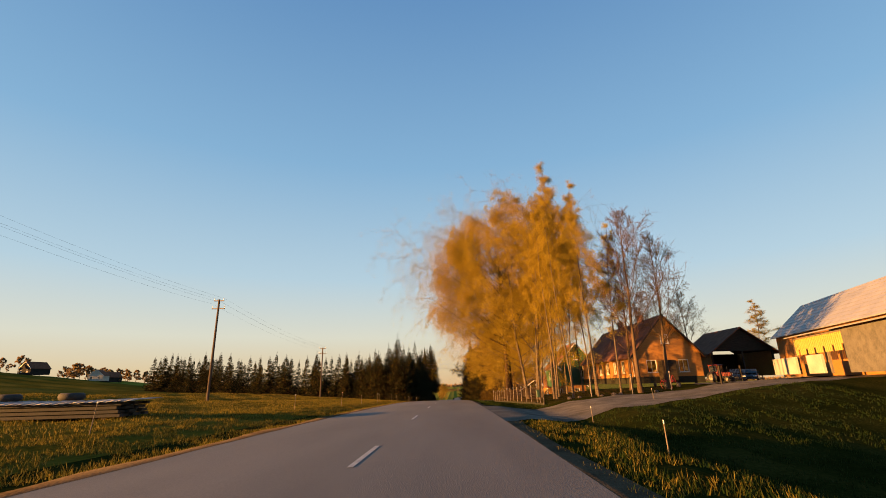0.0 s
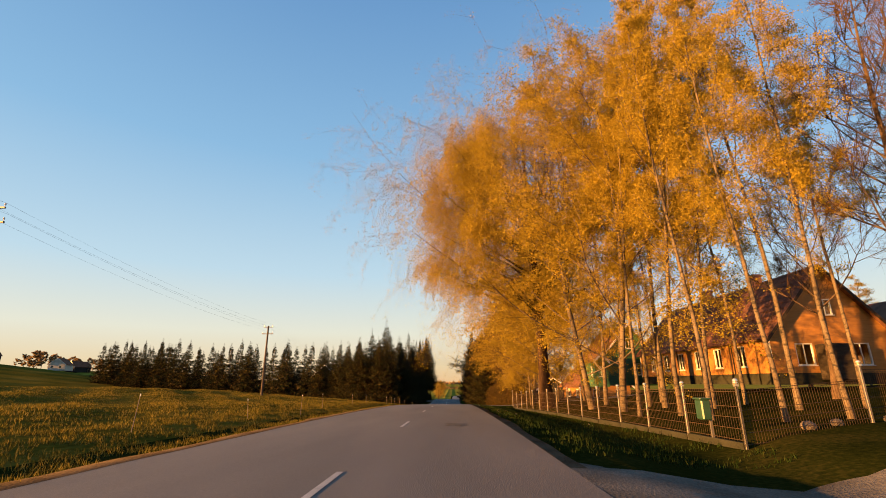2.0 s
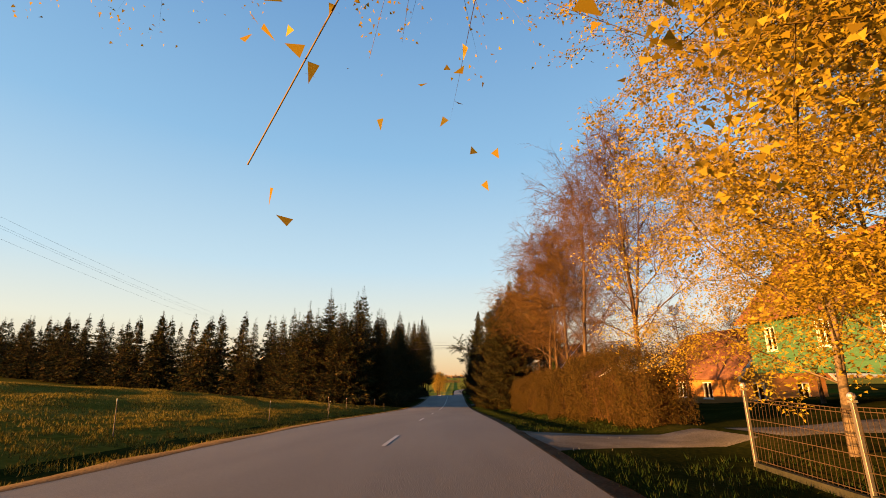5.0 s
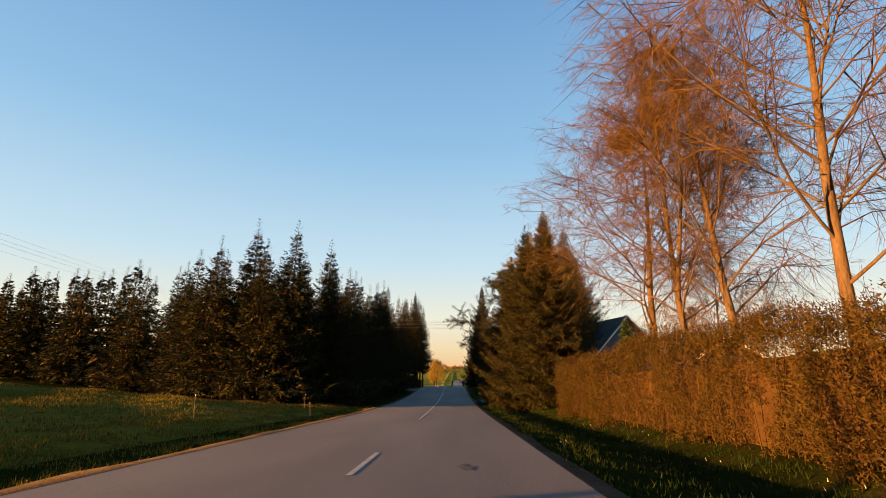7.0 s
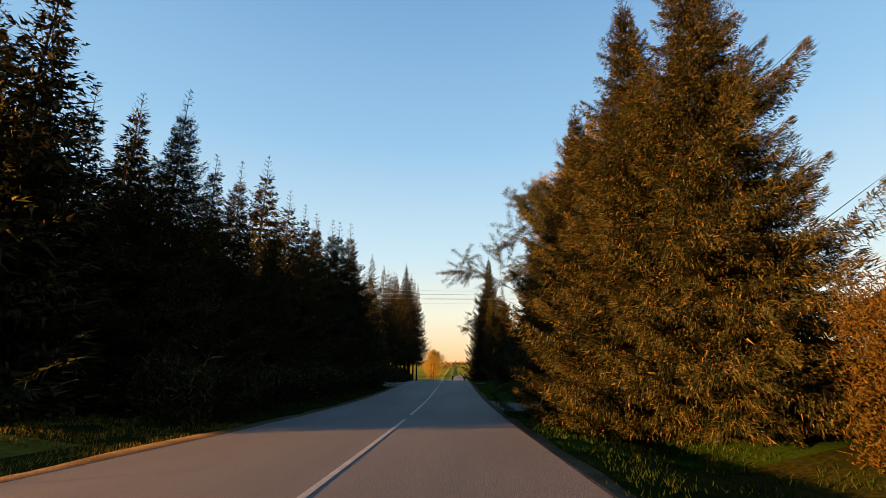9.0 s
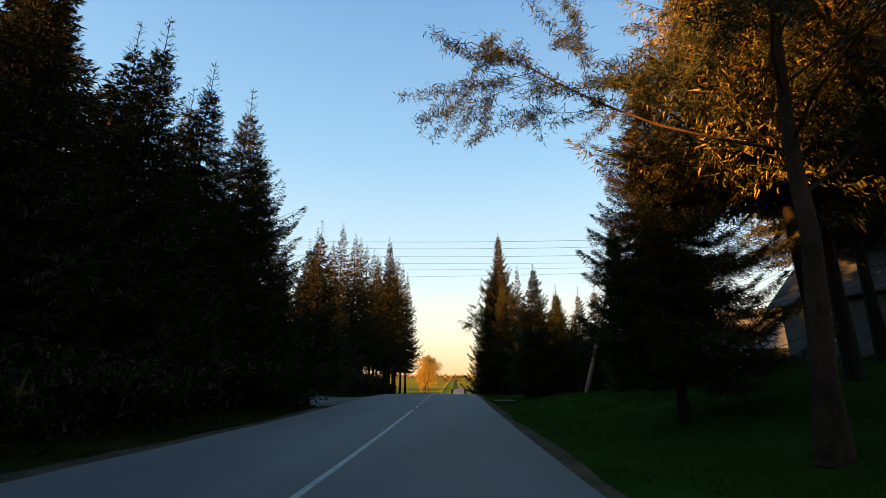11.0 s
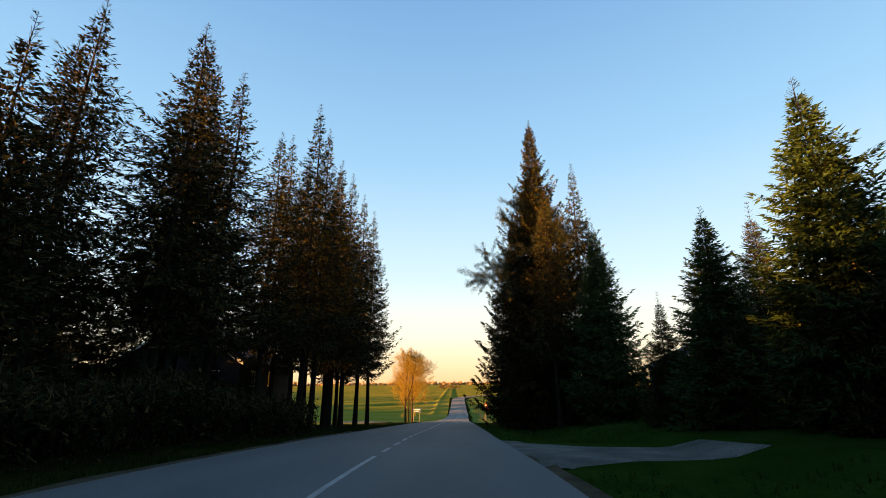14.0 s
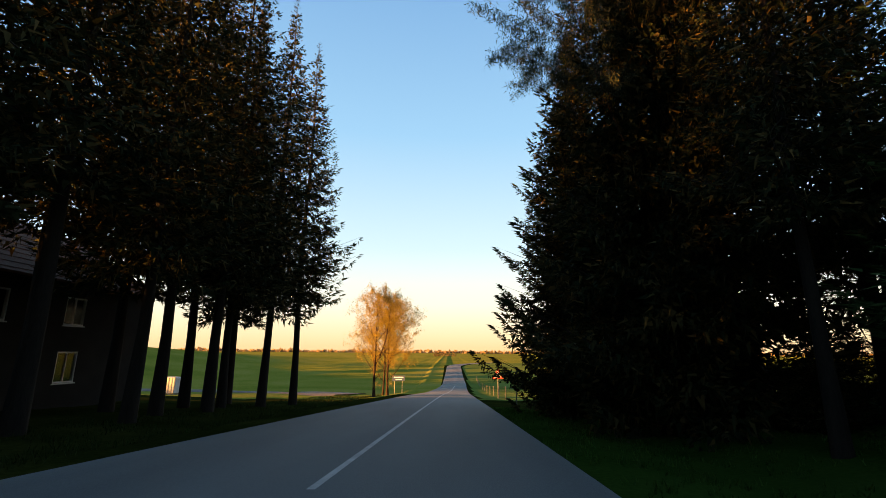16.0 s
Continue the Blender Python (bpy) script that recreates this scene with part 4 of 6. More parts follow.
# the wood beside the road, left
for x, y, h in ((-11.8, 125, 13.9), (-16.1, 126.8, 14.6), (-13.9, 124, 12), (-14, 127.2, 11.5), (-16.5, 129.4, 12.5), (-19.6, 128.6, 12.5), (-22, 131.2, 12), (-26, 132, 11.5), (-28.5, 131, 11), (-12.2, 127.6, 11), (-18.6, 125.5, 12.6), (-21.5, 127.5, 12), (-24, 130, 11.5), (-9.8, 129.5, 12), (-9.4, 134, 11), (-13, 131, 13),
                (-9.2, 138.5, 9.5), (-12.5, 137, 13), (-16, 135, 14), (-20, 134, 13), (-9.0, 143, 10), (-9.6, 147.5, 12.8), (-9.5, 152, 13.6), (-9.9, 156, 14.6), (-9.6, 159.4, 15.4), (-9.9, 162, 14.2), (-12.6, 144, 11), (-12.9, 150, 15.5), (-13.2, 155, 16), (-13.4, 160, 16),
                (-16.8, 153.6, 20), (-17.5, 146, 14), (-17, 140, 13), (-22, 142, 13), (-22, 150, 14), (-18, 159.5, 17), (-26, 145, 12), (-27, 153, 13), (-25, 158, 16), (-31, 160, 15), (-36, 163, 15)):
    (near_spruces[int(y) % 2] if x > -10.5 else spruces[int(x * 7 + y) % 3]).at(x, y, h, wide=1.15, group="roadside spruce wood")
for x, y, h in ((-10.3, 176.4, 13.9), (-9.8, 181, 10), (-12.4, 182, 15), (-14.5, 186, 15.2), (-10.5, 186, 11.5), (-17.5, 186, 14), (-27, 184, 14), (-31, 182, 14), (-35, 186, 15), (-20.5, 187.5, 14), (-23.5, 188.5, 15), (-26, 190, 15.5), (-29, 189, 14), (-32.5, 191, 13), (-21.5, 183.5, 13), (-19, 190.5, 16.5), (-26.5, 194.5, 15.5), (-33, 197, 14), (-10.4, 193.8, 19), (-13.2, 191, 17.5), (-16, 193, 17.5), (-22, 195, 17), (-11.7, 196.5, 20.5), (-10.4, 198, 19.5), (-15.4, 203.6, 24.5), (-9.6, 202.5, 18.5)):
    TS[int(x * 3 + y) % 2].at(x, y, h, wide=1.15, group="tall roadside spruces") if y > 190 else spruces[int(x * 7 + y) % 3].at(x, y, h, group="roadside spruce wood")
for k, (x, y) in enumerate(((-8.6, 207), (-8.9, 211), (-8.5, 214.5), (-9.5, 217.5), (-8.7, 220), (-9.4, 222.5), (-8.4, 225), (-7.8, 228.2), (-11.4, 209), (-11.6, 213.8), (-11.8, 218), (-11, 222), (-10.8, 226))):
    TS[k % 2].at(x, y, r.uniform(22, 25), wide=.92, group="tall roadside spruces")

# more spruce rows, mostly unseen, added to block the low sun and sky gaps
for k in range(30):
    u = k / 29
    far_spruce.at(-33 - 10 * u + r.uniform(-2, 2), 166 + 38 * u + r.uniform(-2, 2), r.uniform(7.5, 9.5), wide=1.4, group=B)
    if k % 2:
        far_spruce.at(-44 - 8 * u + r.uniform(-2, 2), 158 + 44 * u + r.uniform(-2, 2), r.uniform(7, 9), wide=1.25, group=B)
# the first three are tall blockers added on the grey house's sunny side
for x, y, h in ((-31, 210.5, 15), (-34.5, 209, 15), (-28, 211, 13), (-15, 197, 6), (-18, 203, 6.5), (-21, 208, 6), (-13, 203.5, 5), (-24, 205, 7), (-12.8, 208.5, 4.5), (-16.5, 208, 5.5), (-27, 206, 8), (-19.5, 199, 6)):
    spruces[int(x * 3 + y) % 3].at(x, y, h, wide=1.25, label="dense young spruce under tall trees", group="young spruces")
# right: spruces past the hedge, pines, and the last tall ones
for x, y, h in ((9.2, 124.8, 15.2), (8.0, 126.9, 15.0), (7.3, 131.6, 13.5), (10.8, 133, 15), (7.9, 129.2, 12)):
    hero_spruce.at(x, y, h, wide=1.12, group="roadside spruces")
raised_spruce.at(8.9, 152.6, 13, wide=1.1, group="roadside spruces")
dark_pine.at(8.6, 146.4, 15, 20, 1.35)
pine.at(13.2, 148.6, 17, 140, 1.0)
for k, (x, y, h) in enumerate(((15.2, 153.5, 25), (12.6, 151.5, 22), (18.6, 156, 22), (21.2, 160.5, 19))):
    larches[k % 2].at(x, y, h, group="tall roadside conifers")
TS[0].at(17.2, 145, 15, group="roadside spruces")
thuja.at(12.1, 166, 10.3, label="narrow grey-green thuja tree beside a leaning pole")
thuja.at(13.1, 161.9, 10.5, wide=1.35)
for x, y, h in ((8.8, 177.4, 10.8), (11.6, 181.5, 9), (13.5, 180.5, 8.5), (15.5, 182, 9), (12.5, 184.2, 7.5), (11.9, 197.6, 5.6), (14.6, 197.2, 8), (17.5, 198, 9.5)):
    (hero_spruce if y < 181 and x < 10 else near_spruces[int(x * 5 + y) % 2]).at(x, y, h, wide=1.1, group="roadside spruces")
full_spruce.at(9.5, 214.8, 27.5, wide=.8)
full_spruce.at(8.5, 222.3, 21, wide=.9)
dark_pine.at(8.9, 213.6, 18, 75, .85)
TS[0].at(12.0, 210.5, 20, wide=.95)
TS[1].at(9.1, 208.6, 17.5, wide=.85)
for x, y, h in ((11, 211.5, 4), (13.2, 212.8, 3.5), (15.5, 213.5, 4), (18, 216, 4.5), (11.5, 216.8, 7), (14, 219, 5), (17, 208, 3.5), (20, 211, 5), (13, 208.2, 3.5)):
    spruces[int(x * 3 + y) % 3].at(x, y, h, wide=1.25, label="dense young spruce under tall trees", group="young spruces")
light_tree.at(12.3, 193.4, 8.4, wide=1.3, label="broad bushy olive conifer beside a driveway")
light_tree.at(11.9, 206.4, 13, wide=1.05)
light_tree.at(13.2, 188.4, 10.4, wide=1.3, label="broad bushy olive conifer beside a driveway")
TS[0].at(-22.4, 177.6, 18.5, wide=1.0, label="tall spruce at the edge of a driveway")
bares[1].at(14.6, 173.5, 9.5, wide=1.25, label="bare spring tree beside a leaning utility pole")
TS[0].at(13, 211, 15.5, wide=1.0)

# right: birches behind the fence, bare yard trees, the old trees behind the hedge
for k, (x, y, h) in enumerate(((10.2, 49.4, 21.5), (10.0, 54, 24), (11.8, 57, 24.5), (9.8, 66, 20), (9.8, 70, 18.5), (9.5, 68, 15.5), (9.3, 72, 13), (13.8, 69.5, 17), (12.4, 74, 14))):
    birches[k % 3].at(x, y, h, wide=1.32 if x < 10.6 else .95, group="birches behind the fence")
for k, (x, y, h) in enumerate(((12.5, 49.8, 26), (10.6, 42.0, 19), (14.4, 43, 21), (13.2, 46.5, 19.5), (15.2, 47.5, 17.5), (11.4, 39.4, 16.5), (16.4, 42.5, 16), (13.6, 39.8, 17), (9.9, 46.5, 18.5), (15.4, 51, 18), (14.6, 55, 17.5), (11.0, 45, 21), (12.4, 51.5, 21.5), (11.3, 52.6, 21))):
    thin_birches[k % 2].at(x, y, h, group="birches behind the fence")
great_birch.at(8.9, 61.9, 25, 0, .86)
for k, (x, y, h) in enumerate(((17.3, 40.4, 15.8), (20.4, 41.8, 13.6), (19, 47, 13), (36, 82, 16), (41, 78, 15))):
    bares[k % 3].at(x, y, h, group="bare yard trees")
thin_birches[0].at(64, 97, 17, wide=1.8, label="pale birch coming into leaf behind a barn")
for k, (x, y, h) in enumerate(((11.4, 110.6, 15.4), (11.6, 107.3, 16.8), (12, 104.4, 17.5), (12.2, 100, 18.5), (13.2, 92.2, 18.5), (16, 113, 9))):
    lindens[k % 3].at(x, y, h, wide=1.3 if k == 0 else 1.0, group="tall bare trees behind the hedge")
for k, (x, y, h) in enumerate(((18, 96, 7), (21, 88, 6.5), (17, 118, 6), (24, 100, 7), (19, 172, 8), (17, 177, 8), (29, 210, 7), (16, 208, 5))):
    bares[k % 3].at(x, y, h, wide=1.3, label="low bare fruit tree in a garden", group="garden trees")
thuja.at(14.2, 121.5, 6.0, wide=1.5, label="small dark conifer behind the hedge")
for x, y, h in ((-4.75, 240.5, 9.2), (-4.35, 246.5, 9.6), (-5.4, 251, 8.5)):
    yellow_tree.at(x, y, h, group="roadside trees in bud")

# the far tree lines
r = random.Random(4)
for k in range(60):
    hill_tree.at(-205 - r.uniform(0, 30), 196 + k * 2.9 + r.uniform(-3, 3), r.uniform(3.5, 8.5), wide=r.uniform(.9, 1.5), label="distant hedgerow tree on the hill", group="trees on the hill")
for k in range(9):
    hill_tree.at(-120 + k * 9 + r.uniform(-4, 4), 260 + r.uniform(-10, 10), r.uniform(7, 10), wide=1.3, group="trees on the hill")
for k in range(10):
    hill_tree.at(-5 + k * 2.2 - 8, 700 + r.uniform(-20, 20), r.uniform(3, 5), wide=1.6, group="far trees on the plain")
V, F = [], []
n = 5200
q = rng.uniform(-1, 1, n)
pos = np.stack([q * 2600, 2300 + rng.uniform(-60, 60, n), rng.uniform(0, 1, n) ** 1.5 * 13 * (.55 + .45 * np.sin(q * 31) * np.sin(q * 77 + 1)) - 8.5], -1)
V, F = blades(pos, unit(rng.normal(0, .4, (n, 3)) + np.array([0, 0, 1])), unit(rng.normal(0, 1, (n, 3))), rng.uniform(6, 14, n), rng.uniform(8, 22, n))
solid("far_woods", mesh_from("far_woods", V, F, M["far_leaf"]), None, "low dark woods along the far horizon", "woods", "stuff")


# clipped hedge behind the verge
def hedge(name, x0, x1, y0, y1, h, n, label, mat="hedge_leaf", size=1.0, stem="twig"):
    g = np.random.default_rng(int(y0))
    root = tagged(new(name), label, "hedge")
    face = g.uniform(0, 1, n)
    y = g.uniform(y0, y1, n)
    edge = .25 * np.sin(y * .31 + 1) + .34 * np.sin(y * .9) + .2 * np.sin(y * 2.9 + 1) + .10 * np.sin(y * 9.1)
    top = h * np.clip(.55 + np.minimum(y - y0, y1 - y) / 3.2, 0, 1) ** .6 + .22 * np.sin(y * .37) + .25 * np.sin(y * .9) + .2 * np.sin(y * 2.9 + 2) + .15 * np.sin(y * 7.3) + np.abs(g.normal(0, .16, n))
    x = np.where(face < .55, x0 + edge + np.abs(g.normal(0, .22, n)), g.uniform(x0, x1, n))
    z = np.where(face < .55, g.uniform(0, 1, n) * top, np.where(face < .85, top - np.abs(g.normal(0, .2, n)), g.uniform(0, 1, n) * top))
    end = face > .92
    y = np.where(end, np.where(g.uniform(0, 1, n) < .5, y0, y1) + g.normal(0, .2, n), y)
    x = np.where(face < .55, x + .22 * np.sin(z * 2.3 + y * 1.7) + .14 * np.sin(y * 4.3 - z * 3.1), x)
    pos = np.stack([x, y, gz(x, y) + z], -1)
    way = unit(g.normal(0, .6, (n, 3)) + np.array([-.35, 0, .55]))
    V, F = blades(pos, way, unit(g.normal(0, 1, (n, 3))), np.where(g.uniform(0, 1, n) < .12, .34, 1) * g.uniform(.05, .14, n) * size * np.where(g.uniform(0, 1, n) < .1, 2.4, 1), g.uniform(.02, .05, n) * size)
    part("foliage", mesh_from("foliage", V, F, M[mat]), None, root)
    st = []
    for k in range(int((y1 - y0) * 9)):
        yy, xx = g.uniform(y0, y1), g.uniform(x0 + .2, x1)
        zz = float(gz(xx, yy))
        st.append((np.array([[xx, yy, zz], [xx + g.normal(0, .15), yy + g.normal(0, .15), zz + h * .6], [xx + g.normal(0, .25), yy + g.normal(0, .25), zz + h * g.uniform(.95, 1.3)]]), [.018, .01, .004], 3))
    if mat == "needle":
        st = st[::4]
    tagged(part("stemwork", tube_mesh("stemwork", st, M[stem]), None, root), kind="stuff")
    if mat == "needle":
        return root
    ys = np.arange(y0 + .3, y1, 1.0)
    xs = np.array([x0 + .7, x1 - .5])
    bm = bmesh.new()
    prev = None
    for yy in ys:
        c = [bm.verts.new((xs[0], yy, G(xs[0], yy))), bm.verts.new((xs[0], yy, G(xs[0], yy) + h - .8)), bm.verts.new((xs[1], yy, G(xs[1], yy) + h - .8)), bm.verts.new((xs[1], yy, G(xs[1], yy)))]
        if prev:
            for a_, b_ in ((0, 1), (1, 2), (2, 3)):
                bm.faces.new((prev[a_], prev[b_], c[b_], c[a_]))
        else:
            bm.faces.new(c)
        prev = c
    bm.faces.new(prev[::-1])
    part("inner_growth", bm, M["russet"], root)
    return root


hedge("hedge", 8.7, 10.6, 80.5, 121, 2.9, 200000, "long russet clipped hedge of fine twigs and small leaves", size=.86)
hedge("hedge", 12.0, 14.6, 171, 195, 3.2, 70000, "dark overgrown hedge along a garden", "needle", 2.0, "dark_bark")
hedge("hedge", -16.5, -12.6, 192, 210, 2.4, 60000, "dark tangled shrubs under tall spruces", "needle", 2.2, "dark_bark")
hedge("hedge", -8.4, -5.9, 127, 162.5, 1.5, 50000, "dark low undergrowth at the foot of spruces", "needle", 2.0, "dark_bark")
hedge("hedge", -8.8, -6.4, 175, 204, 1.5, 45000, "dark low undergrowth at the foot of spruces", "needle", 2.0, "dark_bark")

# twig clump high in one of the old trees
g = np.random.default_rng(3)
n = 900
d = unit(g.normal(0, 1, (n, 3)))
V, F = blades(d * .15, d, unit(g.normal(0, 1, (n, 3))), g.uniform(.4, 1.25, n), g.uniform(.03, .07, n))
ob = solid("twig_clump", mesh_from("twig_clump", V, F, M["nest"]), None, "round russet clump of twigs in a bare treetop", "twig clump")
ob.matrix_world = pose(11.1, 110.6, 11.6)


# ---- buildings ----
def wall_panel(length, height, holes, thick):
    """A wall standing on y = 0 from x = 0 to length, with openings (x0, x1, z0, z1) cut through."""
    bm = bmesh.new()
    xs = sorted({0.0, length, *[h[0] for h in holes], *[h[1] for h in holes]})
    zs = sorted({0.0, height, *[h[2] for h in holes], *[h[3] for h in holes]})
    for a, b in zip(xs, xs[1:]):
        for c, d in zip(zs, zs[1:]):
            mx, mz = (a + b) / 2, (c + d) / 2
            if not any(h[0] < mx < h[1] and h[2] < mz < h[3] for h in holes):
                box(bm, a, b, 0, thick, c, d)
    bmesh.ops.remove_doubles(bm, verts=bm.verts, dist=.001)
    inside = [f for f in bm.faces if sum(1 for g_ in bm.faces if g_ is not f and (g_.calc_center_median() - f.calc_center_median()).length < .002)]
    bmesh.ops.delete(bm, geom=inside, context="FACES")
    return bm


def set_local(ob, x, y, z, turn=0):
    ob.matrix_basis = pose(x, y, z, 0, 0, turn)
    return ob


def window(parent, x, y, z, turn, w, h, frame_mat, bars=1, sill=True):
    """A framed window in a wall's opening; x, y, z is its lower left corner on the outer face."""
    t = .07
    bm = boxes((0, t, -.03, .09, 0, h), (w - t, w, -.03, .09, 0, h), (t, w - t, -.03, .09, 0, t), (t, w - t, -.03, .09, h - t, h))
    for k in range(bars):
        c = w * (k + 1) / (bars + 1)
        box(bm, c - .025, c + .025, -.01, .07, t, h - t)
    ob = set_local(part("window", bm, M[frame_mat], parent), x, y, z, turn)
    part("pane", boxes((t, w - t, .035, .045, t, h - t)), M["glass"], ob).visible_shadow = False
    if sill:
        part("sill", boxes((-.06, w + .06, -.1, .0, -.06, -.005), bevel=.008), M[frame_mat], ob)
    return ob


def building(name, label, category, x, y, turn, width, depth, eave, ridge, wall, roof, wins_front=(), wins_left=(), wins_right=(), gable_win=None, frame_mat="white", chimneys=(), over=.45, z=None, boards=None, trim="white", sink=.3):
    """Origin at the front left corner; the gable faces -y (front), the ridge runs along +y, the left wall faces -x."""
    root = thing(name, label, category, x, y, (G(x, y) if z is None else z) - sink, turn)
    e, r_ = eave + sink, ridge + sink
    th = .25
    up = lambda rows: [(a, b, c + sink, d + sink) for a, b, c, d in rows]
    part("wall", wall_panel(width, e, up(wins_front), th), M[wall], root)
    set_local(part("wall", wall_panel(depth - 2 * th, e, up(wins_left), th), M[wall], root), 0, depth - th, 0, -90)
    set_local(part("wall", wall_panel(depth - 2 * th, e, up(wins_right), th), M[wall], root), width, th, 0, 90)
    set_local(part("wall", wall_panel(width, e, (), th), M[wall], root), width, depth, 0, 180)
    for y0 in (0, depth - th):
        bm = bmesh.new()
        prism(bm, [(0, e), (width, e), (width / 2, r_)], (y0, y0 + th))
        part("gable", bm, M[boards or wall], root)
    slope = math.hypot(width / 2, r_ - e)
    k = over / (width / 2)
    for s in (-1, 1):
        bm = bmesh.new()
        ex, ez = width / 2 + s * (width / 2) * (1 + k), e - (r_ - e) * k
        prism(bm, [(width / 2, r_ + .02), (ex, ez + .02), (ex, ez + .13), (width / 2, r_ + .13)], (-over, depth + over))
        sl = part("roof", bm, M[roof], root)
        bm = bmesh.new()
        rows = max(3, int(slope / .55))
        for j in range(rows):
            f = (j + .5) / rows
            px, pz = width / 2 + (ex - width / 2) * f, r_ + .13 + (ez - r_) * f
            box(bm, px - .02, px + .02, -over, depth + over, pz, pz + .02)
        part("batten", bm, M[roof], sl)
        bm = bmesh.new()
        prism(bm, [(width / 2, r_ - .14), (ex, ez - .14), (ex, ez + .14), (width / 2, r_ + .14)], (-over - .03, -over))
        part("bargeboard", bm, M[trim], root)
    for a, b, c, d in wins_front:
        window(root, a, .06, c + sink, 0, b - a, d - c, frame_mat, 1 if b - a < 1.3 else 2)
    for a, b, c, d in wins_left:
        window(root, .06, depth - th - a, c + sink, -90, b - a, d - c, frame_mat)
    for a, b, c, d in wins_right:
        window(root, width - .06, th + a, c + sink, 90, b - a, d - c, frame_mat)
    if gable_win:
        w, h, zz = gable_win
        window(root, width / 2 - w / 2, -.10, zz + sink, 0, w, h, frame_mat)
    for cy, ch in chimneys:
        bm = boxes((width / 2 - .35, width / 2 + .35, cy, cy + .6, r_ - .8, r_ + ch), bevel=.02)
        box(bm, width / 2 - .42, width / 2 + .42, cy - .07, cy + .67, r_ + ch - .2, r_ + ch - .08)
        part("chimney", bm, M["brick"], root)
    return root


six = [(2.5 + 3.1 * k, 3.6 + 3.1 * k, .95, 2.45) for k in range(6)]
house = building("farmhouse", "long ochre boarded farmhouse with brown roof and white window frames", "house", 23.3, 57.0, 0, 8.2, 22.3, 3.1, 7.7, "ochre", "roof",
                 [(1.6, 2.8, .95, 2.4), (5.4, 6.6, .95, 2.4)], six, (), (.9, 1.1, 4.3), chimneys=((13.5, 1.0), (6.0, .9)), z=1.2, trim="dark")
# corner boards and pilasters of the lit wall
for k in range(6):
    part("corner_board", boxes((-.04, -.003, .02 + 4.43 * k, .14 + 4.43 * k, .3, 3.35)), M["dark" if 0 < k < 5 else "white"], house)
part("plinth", boxes((-.05, 8.25, -.05, -.003, .0, .75), (-.05, -.004, 0, 22.3, .0, .75)), M["plinth"], house)
part("porch", boxes((2.9, 4.6, -1.2, -.01, .3, 2.6), bevel=.03), M["dark"], house)

green = building("green_house", "green boarded house with brown roof and pale gable window", "house", 19.3, 80.6, 0, 6.6, 10, 3.0, 6.7, "green_wall", "roof", [(4.0, 4.9, .9, 2.2)], [(1.2, 2.1, .9, 2.2), (5, 5.9, .9, 2.2)], (), (.8, 1.2, 3.9), z=1.0)
porch = building("porch_house", "low green boarded annexe with bright window", "annexe", 17.7, 78.4, 0, 1.5, 2.6, 2.5, 3.2, "green_wall", "roof", [(.4, 1.1, .8, 1.9)], [(.7, 1.4, .8, 2.0)], z=.9, over=.2)

barn = building("barn", "large ochre barn with a long zinc sheet roof", "barn", 34.5, 30.3, -15.3, 7.4, 30, 4.7, 8.2, "ochre", "tin", (), (), (), None, z=1.6, trim="white")
# the garage beside it
gar = thing("garage", "open timber garage with a dark brown gable roof", "garage", 36.2, 63.0, 1.55)
for x in (0, 4.0, 8.0):
    part("post", boxes((x - .1, x + .1, 0, .2, 0, 3.2), bevel=.01), M["dark"], gar)
part("back_wall", boxes((-.1, 8.1, 8, 8.2, 0, 3.2)), M["dark"], gar)
part("side_wall", boxes((-.2, 0, .2, 8, 0, 3.2)), M["ochre"], gar)
part("side_wall", boxes((8, 8.2, .2, 8, 0, 3.2)), M["ochre"], gar)
for s in (-1, 1):
    bm = bmesh.new()
    prism(bm, [(4, 6.2), (4 + s * 4.7, 2.75), (4 + s * 4.7, 2.9), (4, 6.35)], (-.6, 8.6))
    part("roof", bm, M["roof"], gar)
bm = bmesh.new()
prism(bm, [(0, 3.2), (8, 3.2), (4, 6.15)], (-.05, .1))
part("gable", bm, M["dark"], gar)
# lean-to along the barn, with yellow slats and low parapets
shed = thing("lean_to", "lean-to with bright yellow slats above pale parapet walls", "shed", 34.5, 30.3, 1.5, -15.3)
for k in range(28):
    part("slat", boxes((-3.63, -3.6, 6.6 + k * .32, 6.83 + k * .32, 1.75 + .5 * ((k * 7) % 5 == 0), 3.2)), M["yellow_slat"], shed)
part("beam", boxes((-3.66, -3.5, 6.4, 15.8, 3.2, 3.38), bevel=.01), M["timber"], shed)
bm = bmesh.new()
prism(bm, [(-4.2, 3.40), (-.02, 4.15), (-.02, 4.25), (-4.2, 3.50)], (-6, 16.2))
part("roof", bm, M["tin"], shed)
part("parapet", boxes((-4.05, -3.8, 15, 20.6, 0, 1.6), bevel=.02), M["plaster"], shed)
part("parapet", boxes((-4.05, -3.8, 9.8, 12.6, 0, 1.6), bevel=.02), M["plaster"], shed)
part("side_wall", boxes((-3.7, -3.5, -6, 6.4, 0, 3.35)), M["white_brick"], shed)
for y in (6.5, 9.6, 12.8, 15.7):
    part("post", boxes((-3.59, -3.43, y - .08, y + .08, 0, 3.2)), M["timber"], shed)

